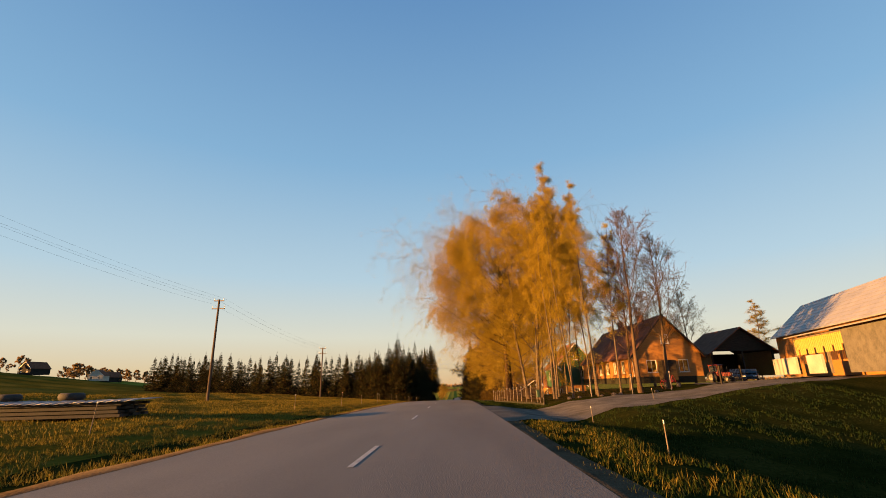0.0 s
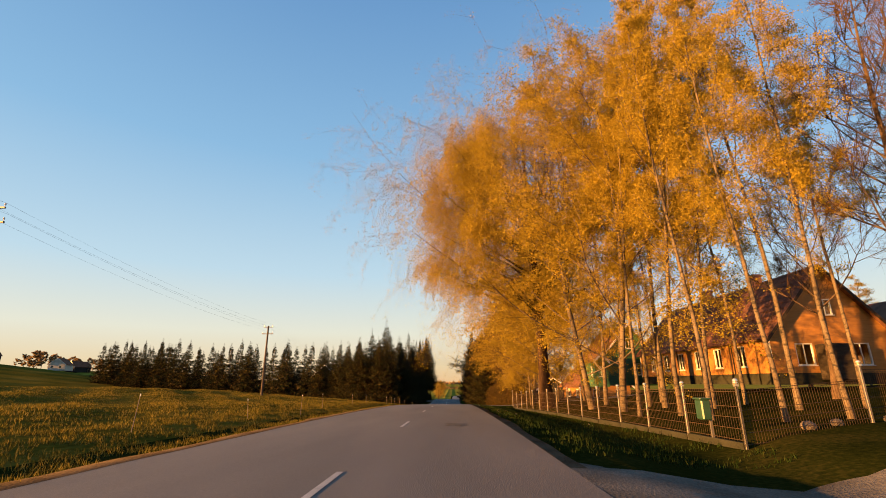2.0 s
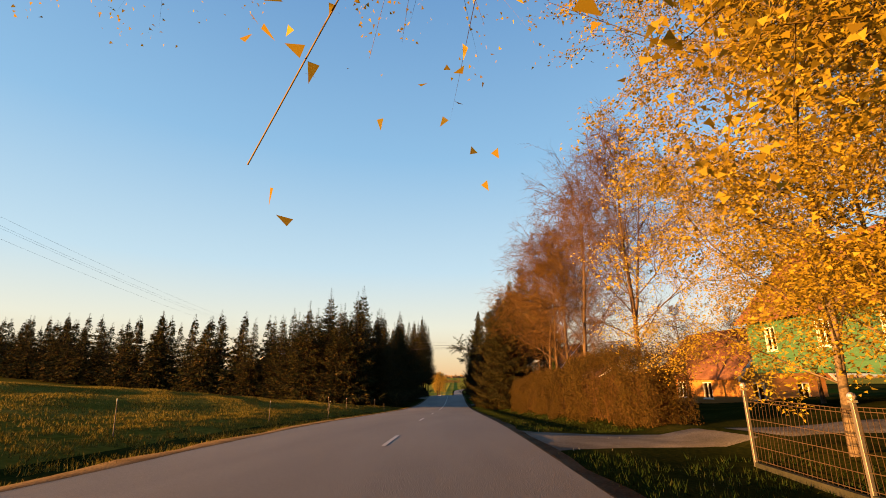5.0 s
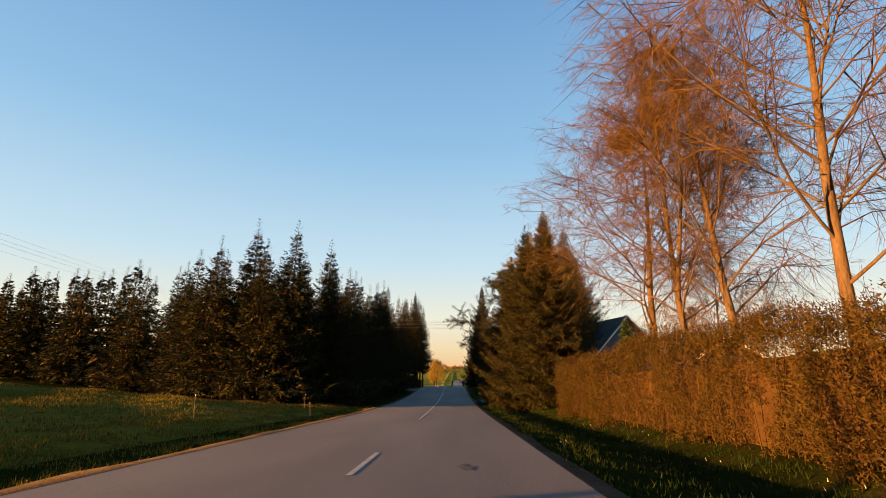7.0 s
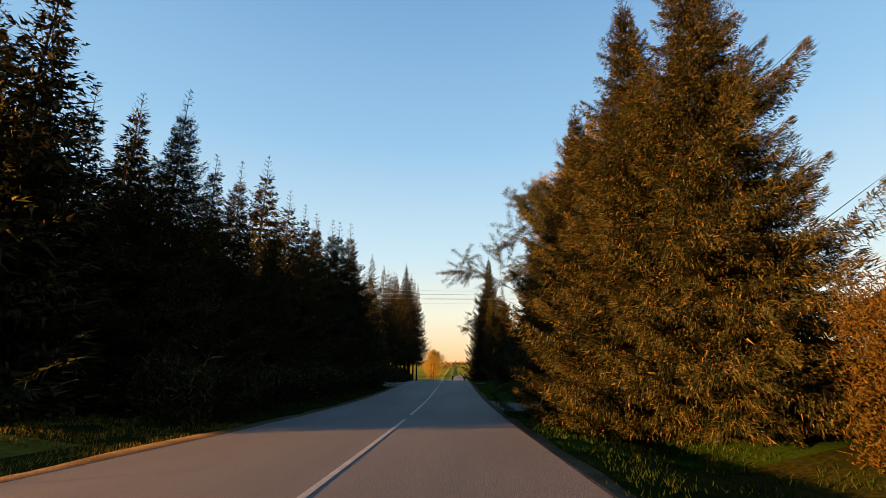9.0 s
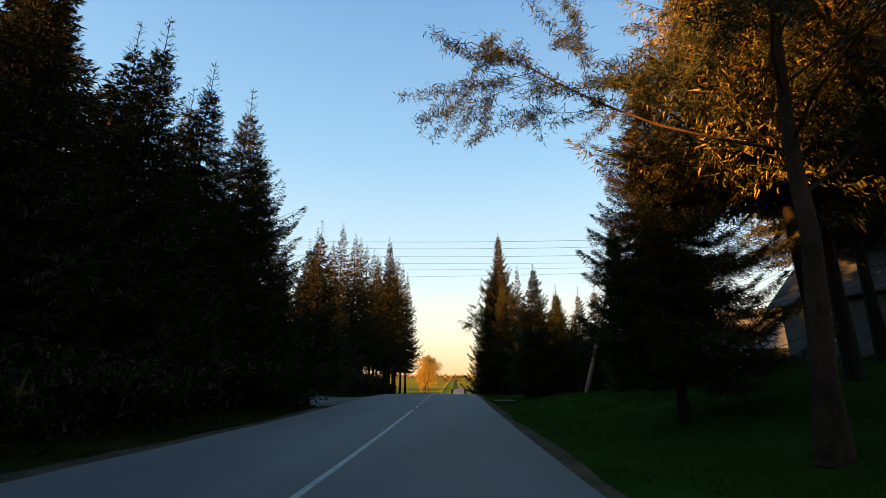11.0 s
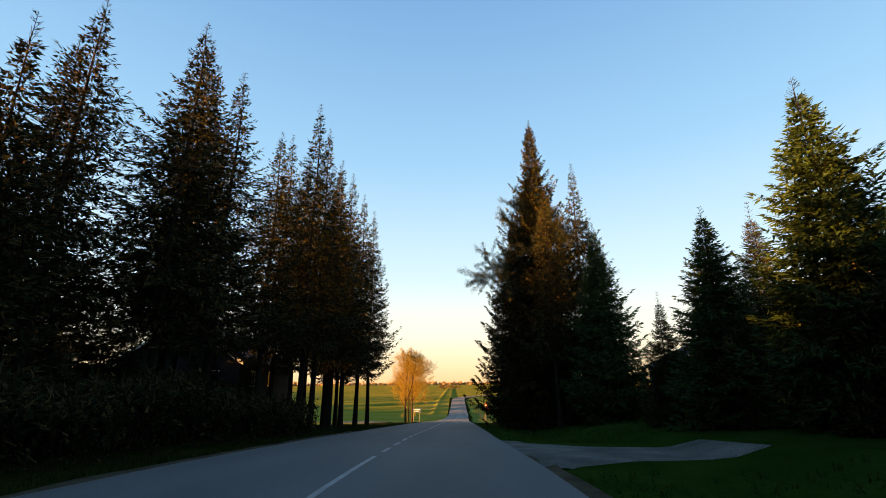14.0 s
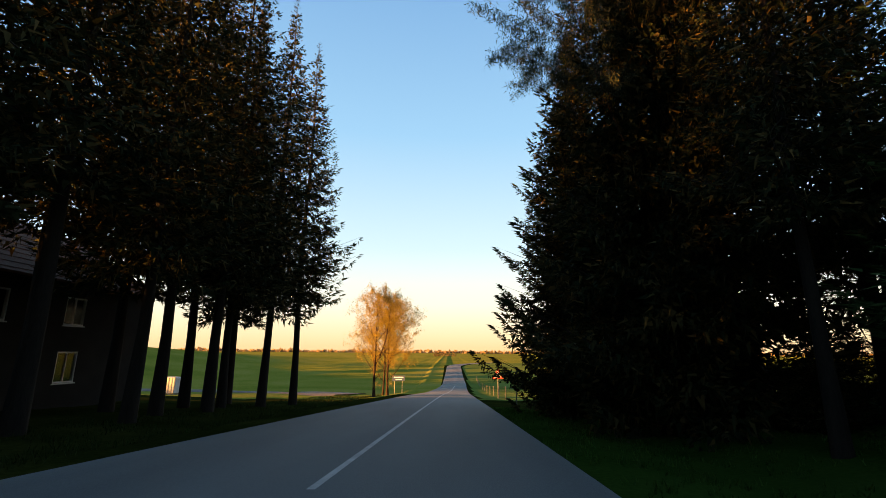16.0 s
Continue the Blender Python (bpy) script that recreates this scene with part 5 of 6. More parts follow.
BH = building("brick_house", "pale brick house with dark steep roof and tall window", "house", 21.0, 151.5, 8, 9.5, 11, 3.2, 8.2, "white_brick", "grey_roof", [(1.0, 2.6, .8, 2.4), (5, 6.4, .8, 2.4)], [(2, 3.2, .9, 2.2), (6, 7.2, .9, 2.2)], z=-1.7)
building("far_barn", "grey barn with a worn roof catching the last sun", "barn", 41.4, 185.1, 60, 9, 14, 3.4, 7.7, "grey_wall", "grey_roof", [(3, 4.2, 1, 2.4)], [(3, 4, 1, 2.2), (8, 9, 1, 2.2)], z=-2.5)
part("canopy", boxes((-.3, 3.4, -1.5, -.05, 2.75, 2.9), bevel=.02), M["tin"], BH)
building("pale_shed", "small pale brick shed behind spruce trunks", "shed", -25.8, 231.5, 0, 3.2, 4, 2.9, 4.0, "white_brick", "grey_roof", [(1.0, 1.9, .9, 2.0)], z=-7.9)
building("white_house", "small pale outbuilding with one window", "outbuilding", 21.0, 174.5, 0, 3.2, 5, 2.6, 3.6, "plaster", "grey_roof", [(.9, 1.7, 1.0, 2.0)], z=-3.3)
building("shed_house", "low grey shed with a worn slate roof", "shed", 19.2, 178.0, 14, 7.0, 6, 2.2, 4.2, "grey_wall", "grey_roof", [(1.2, 2.0, .7, 1.5)], z=-2.9, trim="dark")
GH = building("gable_house", "tall pale house with a triangular attic vent and chimney", "house", 27.8, 205.0, -8, 6.8, 10, 6.6, 10.3, "white_brick", "grey_roof", [(1.2, 2.3, 4, 5.4), (4.4, 5.5, 4, 5.4)], [(2, 3, 4, 5.3)], chimneys=((3.5, .9),), z=-5.0)
bm = bmesh.new()
prism(bm, [(3.0, 8.0), (3.8, 8.0), (3.4, 8.7)], (-.06, -.004))
part("attic_vent", bm, M["dark"], GH)
DH = building("door_house", "weathered white brick house with mint green doors", "house", 15.4, 201.5, -6, 9, 9, 3.3, 5.4, "white_brick", "grey_roof", [(2.8, 3.5, .7, 2.3), (5, 6, .7, 2.3)], [(2, 3, .8, 2.2), (5, 6, .8, 2.2)], z=-4.9)
part("door", boxes((1.0, 2.5, -.05, -.003, .5, 2.6), bevel=.01), M["green_paint"], DH)
part("ledge", boxes((-.05, 9.05, -.3, -.003, 2.85, 3.0), bevel=.02), M["concrete"], DH)
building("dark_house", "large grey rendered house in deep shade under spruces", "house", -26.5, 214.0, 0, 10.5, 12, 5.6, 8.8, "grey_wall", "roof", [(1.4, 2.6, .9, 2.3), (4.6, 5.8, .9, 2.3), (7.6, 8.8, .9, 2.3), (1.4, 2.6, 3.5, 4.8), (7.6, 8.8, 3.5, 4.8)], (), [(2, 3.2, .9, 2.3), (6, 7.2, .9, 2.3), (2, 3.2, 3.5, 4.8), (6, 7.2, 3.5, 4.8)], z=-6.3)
building("wood_house", "grey gabled house half hidden behind spruces", "house", -37.0, 150.0, 0, 9, 10, 4.5, 8.4, "grey_wall", "grey_roof", [(1.5, 2.7, 1, 2.4), (5.6, 6.8, 1, 2.4)], (), [(2, 3.2, 1, 2.4)])
building("hedge_house", "brown boarded garden house behind the hedge", "house", 21.5, 96.0, 10, 7, 9, 2.6, 6.0, "ochre", "roof", [(1, 2, .8, 2), (4.6, 5.6, .8, 2)], [(2, 3, .8, 2), (5, 6, .8, 2)], z=-1.9)
building("garden_house", "low dark-roofed garden house behind bare trees", "house", 19.0, 124.0, -6, 7, 8, 2.2, 4.5, "grey_wall", "roof", [(1, 2, .8, 2)], [(2, 3, .8, 2)])
rr = random.Random(8)
for k, (x, y) in enumerate(((-202, 215), (-196, 250), (-214, 282), (-228, 190))):
    building("hill_house", "small distant farmhouse among trees on the hill", "house", x, y, rr.uniform(-20, 20), 7, 9, 2.6, 5.6, "plaster" if k % 2 else "grey_wall", "roof", [(1, 2, .8, 2), (4.5, 5.5, .8, 2)], over=.3)


# ---- fences ----
def fence(name, label, pts, panel_h, base, bars=.10):
    root = tagged(new(name), label, "fence")
    cap_me = post_me = None
    for k, (x, y) in enumerate(pts):
        z = G(x, y)
        if post_me is None:
            bm = boxes((-.03, .03, -.03, .03, -.1, panel_h + base + .12), bevel=.006)
            post = part("post", bm, M["steel"], root)
            post_me = post.data
            bm = bmesh.new()
            bmesh.ops.create_uvsphere(bm, u_segments=10, v_segments=6, radius=.062, matrix=Matrix.Translation((0, 0, panel_h + base + .19)))
            box(bm, -.045, .045, -.045, .045, panel_h + base + .10, panel_h + base + .135)
            cap = part("post_cap", bm, M["brass"], post, "bright ball cap")
            cap_me = cap.data
        else:
            post = part("post", post_me, None, root)
            part("post_cap", cap_me, None, post, "bright ball cap")
        post.matrix_basis = pose(x, y, z)
        if k + 1 < len(pts):
            x2, y2 = pts[k + 1]
            d = math.hypot(x2 - x, y2 - y)
            z2 = G(x2, y2)
            bm = bmesh.new()
            n_ = int(d / bars)
            for j in range(1, n_):
                u = j / n_ * d
                box(bm, u - .0032, u + .0032, -.0032, .0032, base + .02, base + panel_h)
            for zz in (.05, .30, .55, .80, panel_h - .06, panel_h):
                box(bm, .03, d - .03, -.007, .007, base + zz - .006, base + zz + .006)
            pn = part("mesh_panel", bm, M["wire"], root)
            shear = Matrix.Identity(4)
            shear[2][0] = (z2 - z) / d
            pn.matrix_basis = Matrix.Translation((x, y, z)) @ Matrix.Rotation(math.atan2(y2 - y, x2 - x), 4, "Z") @ shear
            if base > .1:
                pl = part("plinth", boxes((.04, d - .04, -.05, .05, -.25, base)), M["plinth"], root)
                pl.matrix_basis = pn.matrix_basis
    return root


row = [(8.45 - .9 * k / 14, 36.6 + 35.7 * k / 14) for k in range(15)]
fence("garden_fence", "steel mesh garden fence with ball-capped posts on a low plinth", row, 1.2, .14)
fence("side_fence", "steel mesh fence with ball-capped posts along the gravel road", [(8.45, 36.6), (12.4, 37.7), (16.1, 39.0), (20.0, 40.6)], 1.25, .05, .085)
box_ = thing("letter_box", "dark green plastic letter box hung on a fence", "letter box", 8.28, 37.9)
part("body", boxes((-.14, .1, -.18, .18, .62, 1.12), bevel=.03), M["plastic_green"], box_)
part("lid", boxes((-.17, .12, -.2, .2, 1.12, 1.17), bevel=.015), M["plastic_green"], box_)
part("bracket", boxes((.1, .17, -.05, .05, .8, .86), (.1, .17, -.05, .05, .98, 1.02), (.1, .16, -.03, .03, 0, .98)), M["steel"], box_)

gate = thing("yard_gate", "low dark steel gate across the farmyard entrance", "gate", 24.6, 41.2, None, 22)
for u in (0, 2.55):
    part("gate_post", boxes((u - .06, u + .06, -.06, .06, 0, 1.5), bevel=.01), M["dark"], gate)
part("gate_frame", boxes((.1, 2.45, -.02, .02, .2, .25), (.1, 2.45, -.02, .02, 1.2, 1.25), (.1, .15, -.02, .02, .25, 1.2), (2.4, 2.45, -.02, .02, .25, 1.2)), M["dark"], gate)
for k in range(11):
    part("gate_bar", boxes((.3 + k * .19, .33 + k * .19, -.012, .012, .25, 1.2)), M["dark"], gate)
for k, (x, y, s) in enumerate(((10.6, 37.5, .18), (11.4, 37.6, .14), (14.6, 38.9, .24), (15.2, 39.2, .18), (13.4, 38.3, .15), (18.6, 40.4, .18))):
    bm = bmesh.new()
    bmesh.ops.create_icosphere(bm, subdivisions=2, radius=s)
    for v in bm.verts:
        v.co *= 1 + .25 * noise.noise(v.co * 3 + Vector((k * 3, 0, 0)))
        v.co.z *= .75
    ob = solid("field_stone", bm, M["stone"], "rounded field stone by the garden fence", "stone", group="stones by the fence")
    ob.location = (x, y, G(x, y) + s * .4)


def stake(x, y, h, label, tilt=0.0, group=""):
    ob = thing("marker_post", label, "post", x, y, group=group)
    bm = bmesh.new()
    rod(bm, (0, 0, -.1), (tilt, tilt * .3, h), .016, .012, 7)
    part("shaft", bm, M["timber"], ob)
    bm = bmesh.new()
    rod(bm, (tilt, tilt * .3, h), (tilt * 1.08, tilt * .32, h + .07), .014, .012, 7)
    part("tip", bm, M["white"], ob, "white painted tip")
    return ob


r = random.Random(2)
left_posts = [(-7.6, 38.9), (-7.3, 46), (-6.6, 51), (-7.6, 59), (-7.2, 67), (-7.4, 75), (-6.4, 83), (-5.6, 89.5), (-7.6, 97), (-8.2, 105.6), (-5.7, 112), (-7.6, 117), (-9, 14), (-8.4, 30)]
for x, y in left_posts:
    stake(x, y, r.uniform(.75, 1.0), "thin weathered fence stake with pale tip in meadow grass", r.uniform(-.08, .08), "meadow stakes")
for x, y in ((7.6, 21), (12.9, 27.2), (6.1, 10.4)):
    stake(x, y, .6, "thin white marker post beside the gravel road", r.uniform(-.1, .15), "track markers")
stake(9.6, 143.6, .5, "short white marker post by a driveway", 0)
wf = tagged(new("wire_fence"), "light wire stock fence along a green field", "fence")
for k in range(13):
    x, y = 6.4 + k * .25, 232 + k * 8.0
    p_ = part("post", rods(((0, 0, -.1), (0, 0, 1.1), .04), sides=6), M["timber"], wf)
    p_.matrix_basis = pose(x, y, G(x, y))
for zz in (.4, .7, 1.0):
    pts = np.array([(6.4 + k * .25, 232 + k * 8.0, G(6.4 + k * .25, 232 + k * 8.0) + zz) for k in range(13)])
    part("wire", tube_mesh("wire", [(pts, np.full(13, .006), 3)], M["wire"]), None, wf)


# ---- power lines ----
def utility_pole(x, y, h, label, arms=((.15, .55), (1.0, .7)), turn=0.0, mat="pole", strut=None, lean=0.0):
    ob = thing("utility_pole", label, "utility pole", x, y, None, turn)
    bm = bmesh.new()
    rod(bm, (0, 0, -.3), (0, 0, h), .15, .095, 12)
    part("shaft", bm, M[mat], ob)
    for dz, w in arms:
        arm = part("crossarm", boxes((-w, w, -.05, .05, h - dz - .05, h - dz + .05), bevel=.01), M["steel"], ob)
        for s in (-1, 1):
            bm = rods(((s * (w - .05), 0, h - dz + .05), (s * (w - .05), 0, h - dz + .16), .015))
            rod(bm, (s * (w - .05), 0, h - dz + .16), (s * (w - .05), 0, h - dz + .27), .05, .035, 8)
            part("insulator", bm, M["ceramic"], arm)
    if strut:
        bm = bmesh.new()
        rod(bm, (strut[0], strut[1], -.3), (.12, .08, h - .25), .14, .10, 12)
        part("strut", bm, M[mat], ob)
    ob.rotation_euler.rotate_axis("X", radians(lean))
    return ob


poles = [(-23.9, 10.5, 10.8), (-23.4, 47.9, 10.4), (-22.0, 83.5, 8.55), (-25.8, 132.1, 9.3)]
for x, y, h in poles[1:]:
    utility_pole(x, y, h, "dark wooden utility pole with two crossarms in a meadow")


def cable(parent, a, b, sag, r_=.0045):
    a, b = np.array(a, float), np.array(b, float)
    u = np.linspace(0, 1, 17)
    pts = a + (b - a) * u[:, None] - np.array([0, 0, 1]) * (4 * sag * u * (1 - u))[:, None]
    return part("wire", tube_mesh("wire", [(pts, np.full(17, r_), 4)], M["cable"]), None, parent)


pl = tagged(new("power_line"), "thin overhead wires strung between wooden poles", "power line")
for (x, y, h), (x2, y2, h2) in zip(poles, poles[1:]):
    for dx, dz in ((-.5, .12), (.5, .12), (-.65, .73), (.65, .73)):
        cable(pl, (x + dx, y, G(x, y) + h - dz + .25), (x2 + dx, y2, G(x2, y2) + h2 - dz + .25), .55)

utility_pole(11.0, 171.0, 10.9, "reddish braced utility pole with a leaning strut beside the road", ((.1, .6),), 90, "red_pole", (2.0, -5.2), 16.5)
utility_pole(26.3, 181.0, 11.5, "tall braced utility pole behind a shed", ((.1, .7),), 80, "pole", (1.4, -1.6))
pl = tagged(new("power_line"), "overhead wires crossing above the road", "power line")
top = G(11.0, 171) + 10.65
for k, dz in enumerate((.45, .0, -.55)):
    cable(pl, (13.9, 170.6 + k * .35, top + dz), (-27, 172 + k * .35, top + dz + .9), .35, .013)
    cable(pl, (13.9, 170.6 + k * .35, top + dz), (26.3, 181, G(26.3, 181) + 11.3 + dz), .3, .013)
for dz in (1.0, 0, -1.1):
    cable(pl, (26.3, 181, G(26.3, 181) + 10.6 + dz * .4), (-34, 187.5, 9.6 + dz), .5, .013)


# ---- vehicles and yard things ----
def wheel(parent, x, y, r_, w):
    bm = bmesh.new()
    rod(bm, (x, y - w / 2, r_), (x, y + w / 2, r_), r_, None, 20)
    bmesh.ops.bevel(bm, geom=[e for e in bm.edges if e.calc_face_angle(0) > 1.2], offset=r_ * .12, segments=2, affect="EDGES")
    ob = part("wheel", bm, M["rubber"], parent)
    s = 1 if y > 0 else -1
    bm = bmesh.new()
    rod(bm, (x, y + s * (w / 2 - .02), r_), (x, y + s * (w / 2 + .012), r_), r_ * .62, r_ * .55, 14)
    part("rim", bm, M["steel"], ob)
    return ob


def car(label, x, y, turn, paint, van=False, z=None):
    """Length along x, front at +x."""
    ob = thing("parked_van" if van else "parked_car", label, "van" if van else "car", x, y, z, turn)
    L, W = (4.9, 1.9) if van else (4.4, 1.75)
    prof = [(-L / 2, .35), (-L / 2 - .02, .75), (-L / 2 + .05, .98), (L / 2 - 1.15, .98), (L / 2 - .15, .80), (L / 2, .55), (L / 2 - .03, .3), (0, .24)]
    cab = [(-L / 2 + .08, .97), (-L / 2 + (.15 if van else .45), 1.42), (-L / 2 + (.4 if van else .8), 1.9 if van else 1.46), (.55 if van else .2, 1.92 if van else 1.47), (1.55 if van else 1.15, .97)]
    bm = bmesh.new()
    prism(bm, prof, (-W / 2, W / 2))
    bmesh.ops.bevel(bm, geom=list(bm.edges), offset=.05, segments=2, affect="EDGES")
    body = part("body", bm, M[paint], ob)
    bm = bmesh.new()
    prism(bm, cab, (-W / 2 + .12, W / 2 - .12))
    bmesh.ops.bevel(bm, geom=list(bm.edges), offset=.05, segments=2, affect="EDGES")
    part("cabin", bm, M[paint], ob)
    a, b = cab[-1], cab[-2]
    bm = bmesh.new()
    q = [(a[0] * .93 + b[0] * .07 + .02, a[1] * .93 + b[1] * .07 + .02), (a[0] * .1 + b[0] * .9 + .02, a[1] * .1 + b[1] * .9 + .02)]
    vs = [bm.verts.new((q[0][0], s, q[0][1])) for s in (-W / 2 + .2, W / 2 - .2)] + [bm.verts.new((q[1][0], s, q[1][1])) for s in (W / 2 - .26, -W / 2 + .26)]
    f = bm.faces.new(vs)
    bmesh.ops.solidify(bm, geom=[f], thickness=.015)
    part("windscreen", bm, M["smoked"], ob)
    top_ = cab[-2][1] - .12
    for s in (-1, 1):
        yy = s * (W / 2 - .115)
        for x0, x1 in ((-L / 2 + .62, -.45), (-.37, .75)):
            bm = boxes((x0, x1, yy - .006, yy + .006, 1.04, top_))
            part("side_window", bm, M["smoked"], ob)
        part("headlight", boxes((L / 2 - .14, L / 2 - .01, s * .58 - .2, s * .58 + .2, .58, .72), bevel=.03), M["lamp"], ob)
        part("mirror", boxes((.85, 1.0, s * (W / 2 + .02), s * (W / 2 + .17), 1.0, 1.14), bevel=.03), M[paint], ob)
        for wx in (-L / 2 + .85, L / 2 - .9):
            wheel(ob, wx, s * (W / 2 - .1), .32, .2)
    part("grille", boxes((L / 2 - .02, L / 2 + .012, -.35, .35, .45, .6), bevel=.01), M["rubber"], ob)
    part("bumper", boxes((L / 2 - .1, L / 2 + .05, -W / 2 + .08, W / 2 - .08, .28, .43), bevel=.03), M[paint], ob)
    return ob


car("dark estate car parked before the garage", 35.2, 56.6, -120, "car_black")
car("dark blue car parked beside another in the yard", 37.9, 58.6, -125, "car_dark")
car("dark van with blue windscreen parked under spruces", -19.8, 180.2, -62, "car_dark", van=True)

tr = thing("red_tractor", "old red tractor with a glazed cab beside the farmhouse", "tractor", 30.3, 51.6, None, -60)
part("bonnet", boxes((.2, 1.7, -.32, .32, .85, 1.4), bevel=.06), M["red"], tr)
part("chassis", boxes((-.9, 1.6, -.25, .25, .55, .85), bevel=.03), M["rubber"], tr)
part("cab_base", boxes((-1.0, .25, -.65, .65, .85, 1.45), bevel=.05), M["red"], tr)
for x in (-.98, .2):
    for s in (-.62, .62):
        part("cab_pillar", boxes((x - .035, x + .035, s - .035, s + .035, 1.45, 2.35)), M["red"], tr)
part("cab_roof", boxes((-1.1, .35, -.75, .75, 2.35, 2.47), bevel=.04), M["red"], tr)
part("cab_window", boxes((.21, .22, -.56, .56, 1.5, 2.3)), M["smoked"], tr, "dark cab glass")
part("cab_window", boxes((-.9, .1, -.64, -.63, 1.5, 2.3)), M["smoked"], tr, "dark cab glass")
part("exhaust_pipe", rods(((1.1, .2, 1.4), (1.1, .2, 2.2), .04)), M["rubber"], tr)
tr.scale = (.75, .75, .75)
for s in (-1, 1):
    wheel(tr, -.6, s * .85, .72, .38)
    wheel(tr, 1.35, s * .7, .4, .22)
    bm = rods(((1.72, s * .22, 1.1), (1.76, s * .22, 1.1), .09), sides=12)
    part("headlight", bm, M["lamp"], tr)
md = thing("red_implement", "small red farm implement with bent tines in the yard", "farm implement", 21.4, 44.0, None, 20)
part("frame", boxes((-.7, .7, -.06, .06, .55, .67), (-.06, .06, -.5, .5, .55, .67), bevel=.02), M["red"], md)
for k in range(5):
    x = -.6 + k * .3
    bm = tube_mesh("tine", [(np.array([(x, 0, .6), (x, .22, .75), (x, .42, .5), (x, .36, .15), (x, .22, 0)]), [.035, .035, .03, .028, .02], 6)], M["red"])
    part("tine", bm, None, md)
part("hitch", rods(((-.3, -.5, .6), (0, -.5, 1.15), .035), ((.3, -.5, .6), (0, -.5, 1.15), .035)), M["red"], md)
wheel(md, -.7, -.35, .28, .14)
wheel(md, .7, -.35, .28, .14)

# sheet-covered stack in the meadow
st = thing("covered_stack", "low stack of shade-black boards under pale sheeting with old tyres", "stack", -15.4, 19.8, G(-15.4, 19.8) - .05, 10)
# boards take the black rubber colour in place of shade below the sheeting
for k in range(4):
    for j in range(7):
        part("board", boxes((-3.5 + .07 * ((k * 3 + j) % 4), 3.4 - .08 * ((k + j) % 3), -1.25 + j * .36, -.92 + j * .36, .12 + k * .15, .24 + k * .15), bevel=.01), M["rubber"], st)
for x in (-2.8, 0, 2.8):
    part("bearer", boxes((x - .1, x + .1, -1.2, 1.2, 0, .12)), M["dark"], st)
for x0, x1, tilt in ((-3.8, -1.2, .03), (-1.3, 1.4, -.02), (1.3, 3.9, .05)):
    bm = bmesh.new()
    rows_ = []
    for i in range(27):
        x = x0 + (x1 - x0) * i / 26
        rows_.append([bm.verts.new((x, -1.45 + j * .29, .735 + .018 * math.sin(i * 1.9) + tilt * (x - x0) / 2.6 + .035 * j / 10 - (.05 if j == 0 else 0))) for j in range(11)])
    for i in range(26):
        for j in range(10):
            bm.faces.new((rows_[i][j], rows_[i + 1][j], rows_[i + 1][j + 1], rows_[i][j + 1]))
    bmesh.ops.solidify(bm, geom=list(bm.faces), thickness=.012)
    for f in bm.faces:
        f.smooth = True
    part("sheeting", bm, M["sheeting"], st, "pale corrugated sheeting")
for x, y in ((-1.9, .5), (1.1, -.5)):
    V, F = [], []
    for i in range(22):
        for j in range(9):
            q, w_ = i / 22 * 2 * math.pi, j / 9 * 2 * math.pi
            V.append((x + math.cos(q) * (.34 + .13 * math.cos(w_)), y + math.sin(q) * (.34 + .13 * math.cos(w_)), .95 + .15 * math.sin(w_)))
            F.append((i * 9 + j, (i + 1) % 22 * 9 + j, (i + 1) % 22 * 9 + (j + 1) % 9, i * 9 + (j + 1) % 9))
    part("tyre", smooth(mesh_from("tyre", V, F, M["rubber"])), None, st, "old black tyre")

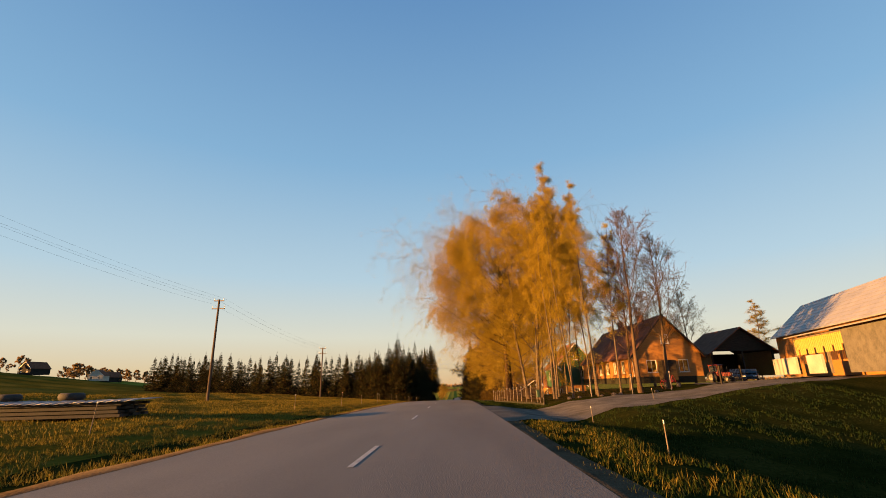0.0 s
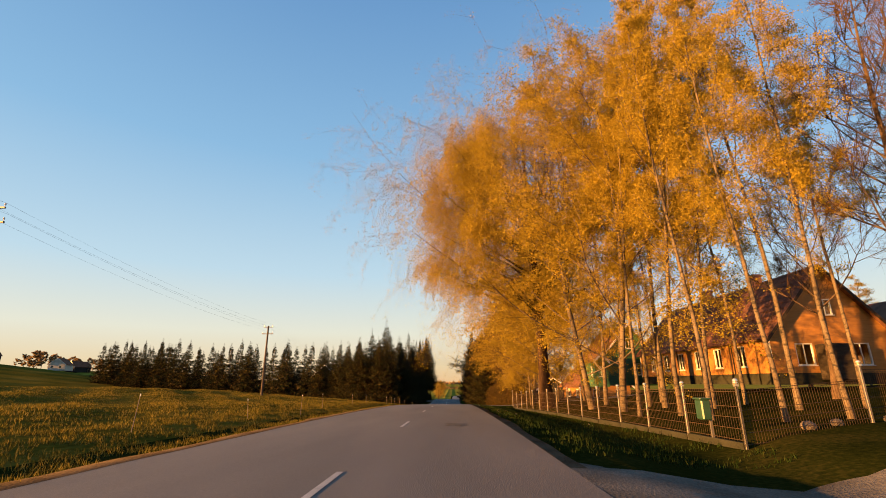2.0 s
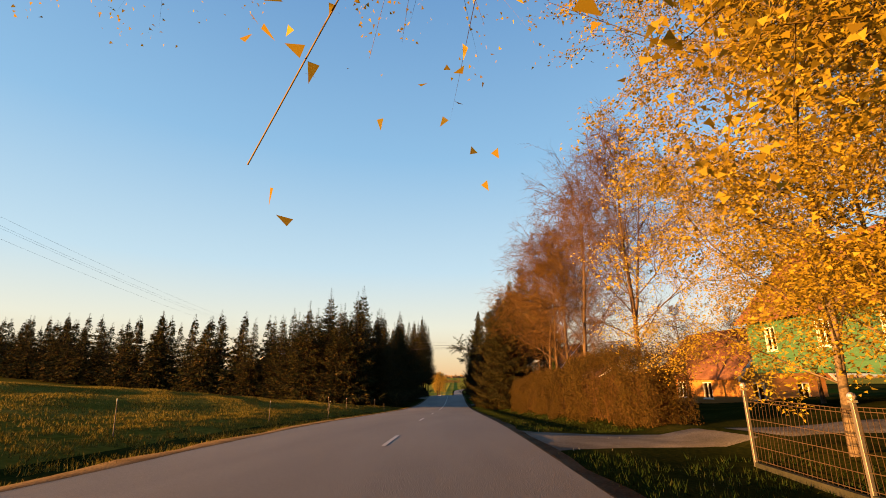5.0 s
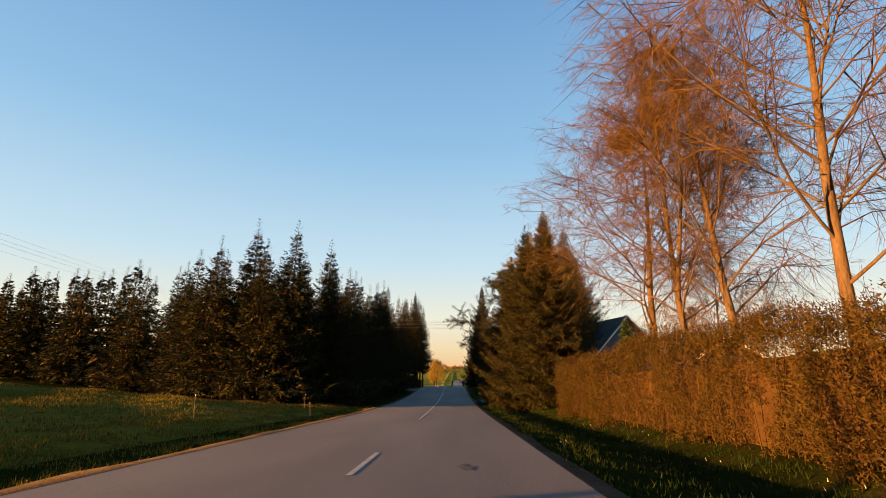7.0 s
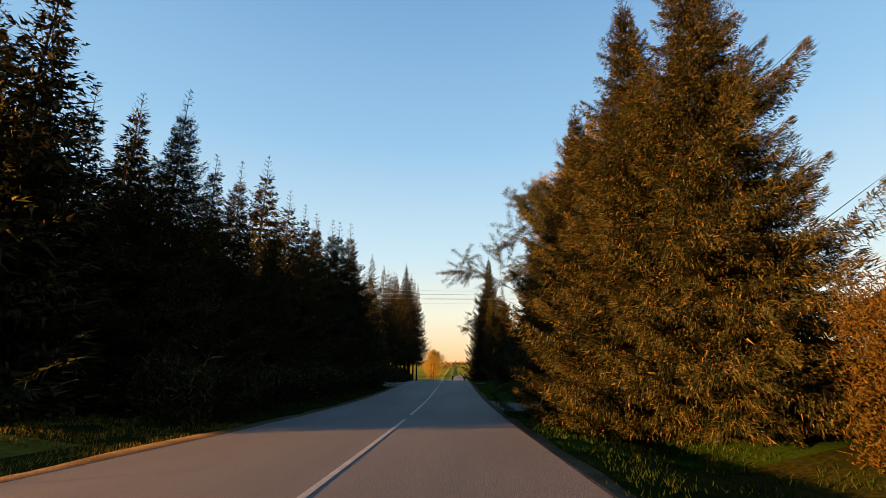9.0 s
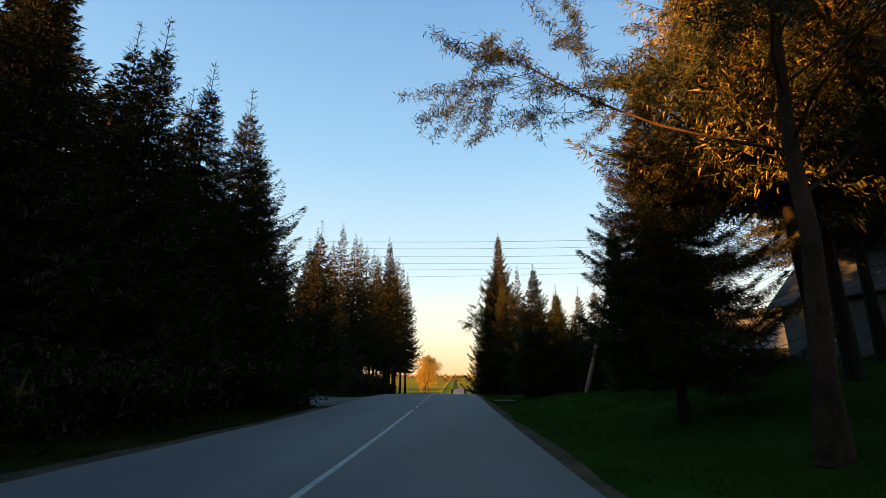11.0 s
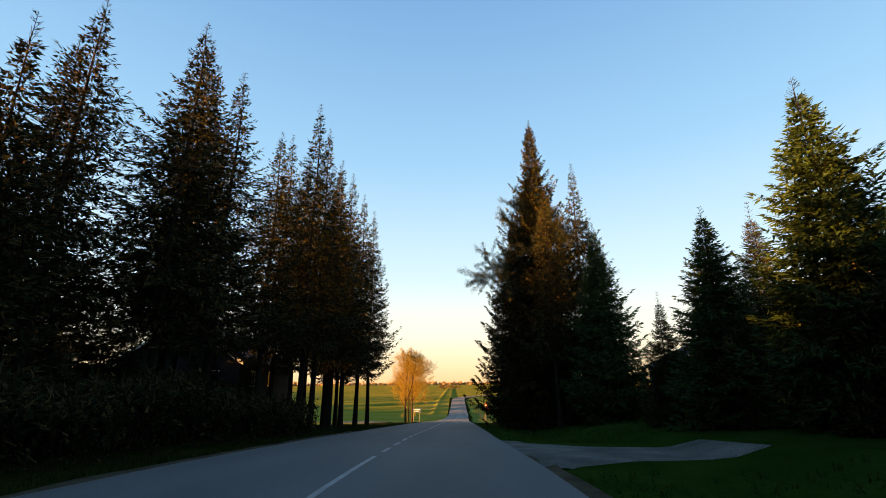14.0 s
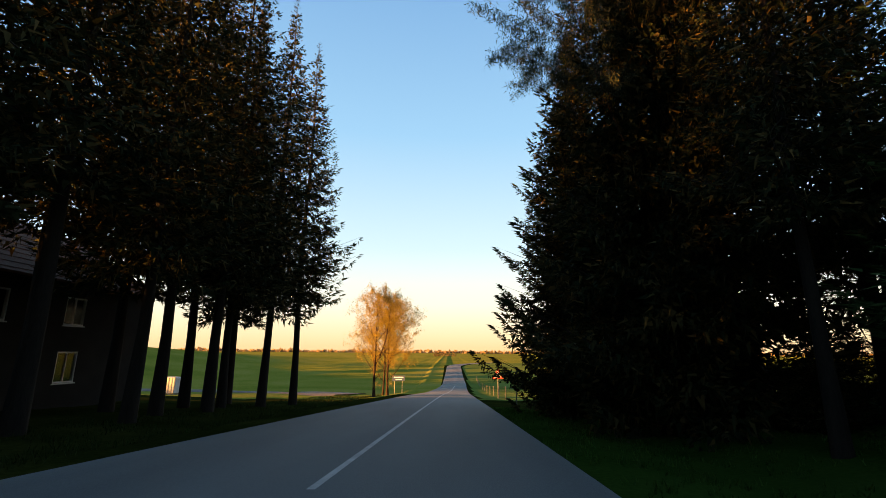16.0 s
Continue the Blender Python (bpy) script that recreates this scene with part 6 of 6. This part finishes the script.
# slatted stand by the verge
ps = thing("slatted_stand", "low slatted timber stand on the roadside grass", "stand", 4.45, 164.2, None, 6)
ps.scale = (.68, .68, .75)
for k in range(8):
    part("slat", boxes((-.75 + k * .21, -.6 + k * .21, -.6, .6, .26, .30), bevel=.006), M["timber"], ps)
for y in (-.5, .5):
    part("rail", boxes((-.78, .92, y - .05, y + .05, .17, .26), bevel=.006), M["dark"], ps)
for x in (-.68, .8):
    for y in (-.5, .5):
        part("leg", boxes((x - .05, x + .05, y - .05, y + .05, -.02, .17)), M["dark"], ps)

tank = thing("water_tank", "white plastic water tank in a steel cage on grass", "tank", -25.2, 245.0)
part("tank_body", boxes((-.6, .6, -.5, .5, .15, 1.7), bevel=.08), M["tarp"], tank)
part("pallet", boxes((-.62, .62, -.52, .52, 0, .14)), M["timber"], tank)
for k in range(5):
    part("cage_bar", boxes((-.63 + k * .305, -.61 + k * .305, -.53, -.51, .14, 1.75)), M["steel"], tank)

# road signs
sg = thing("place_sign", "dark place-name board on two posts seen by the road", "road sign", -4.9, 262.0)
for x in (-.5, .5):
    part("post", rods(((x, 0, -.1), (x, 0, 2.2), .035)), M["steel"], sg)
bd = part("board", boxes((-.85, .85, -.05, -.01, 1.55, 2.25), bevel=.01), M["sign_blue"], sg)
part("lettering_bar", boxes((-.62, .62, -.056, -.051, 1.98, 2.10)), M["sign_white"], bd)
part("lettering_bar", boxes((-.4, .4, -.056, -.051, 1.72, 1.82)), M["sign_white"], bd)
ws = thing("warning_sign", "triangular warning sign with red border on a post", "road sign", 6.3, 243.0)
part("post", rods(((0, 0, -.1), (0, 0, 2.6), .035)), M["steel"], ws)
bm = bmesh.new()
prism(bm, [(-.5, 1.75), (.5, 1.75), (0, 2.62)], (-.06, -.035))
tri_ = part("board", bm, M["sign_red"], ws, "red bordered triangle")
bm = bmesh.new()
prism(bm, [(-.34, 1.85), (.34, 1.85), (0, 2.43)], (-.068, -.061))
part("face", bm, M["sign_white"], tri_, "white inner triangle")
part("symbol", boxes((-.03, .03, -.076, -.069, 1.92, 2.2)), M["rubber"], tri_)
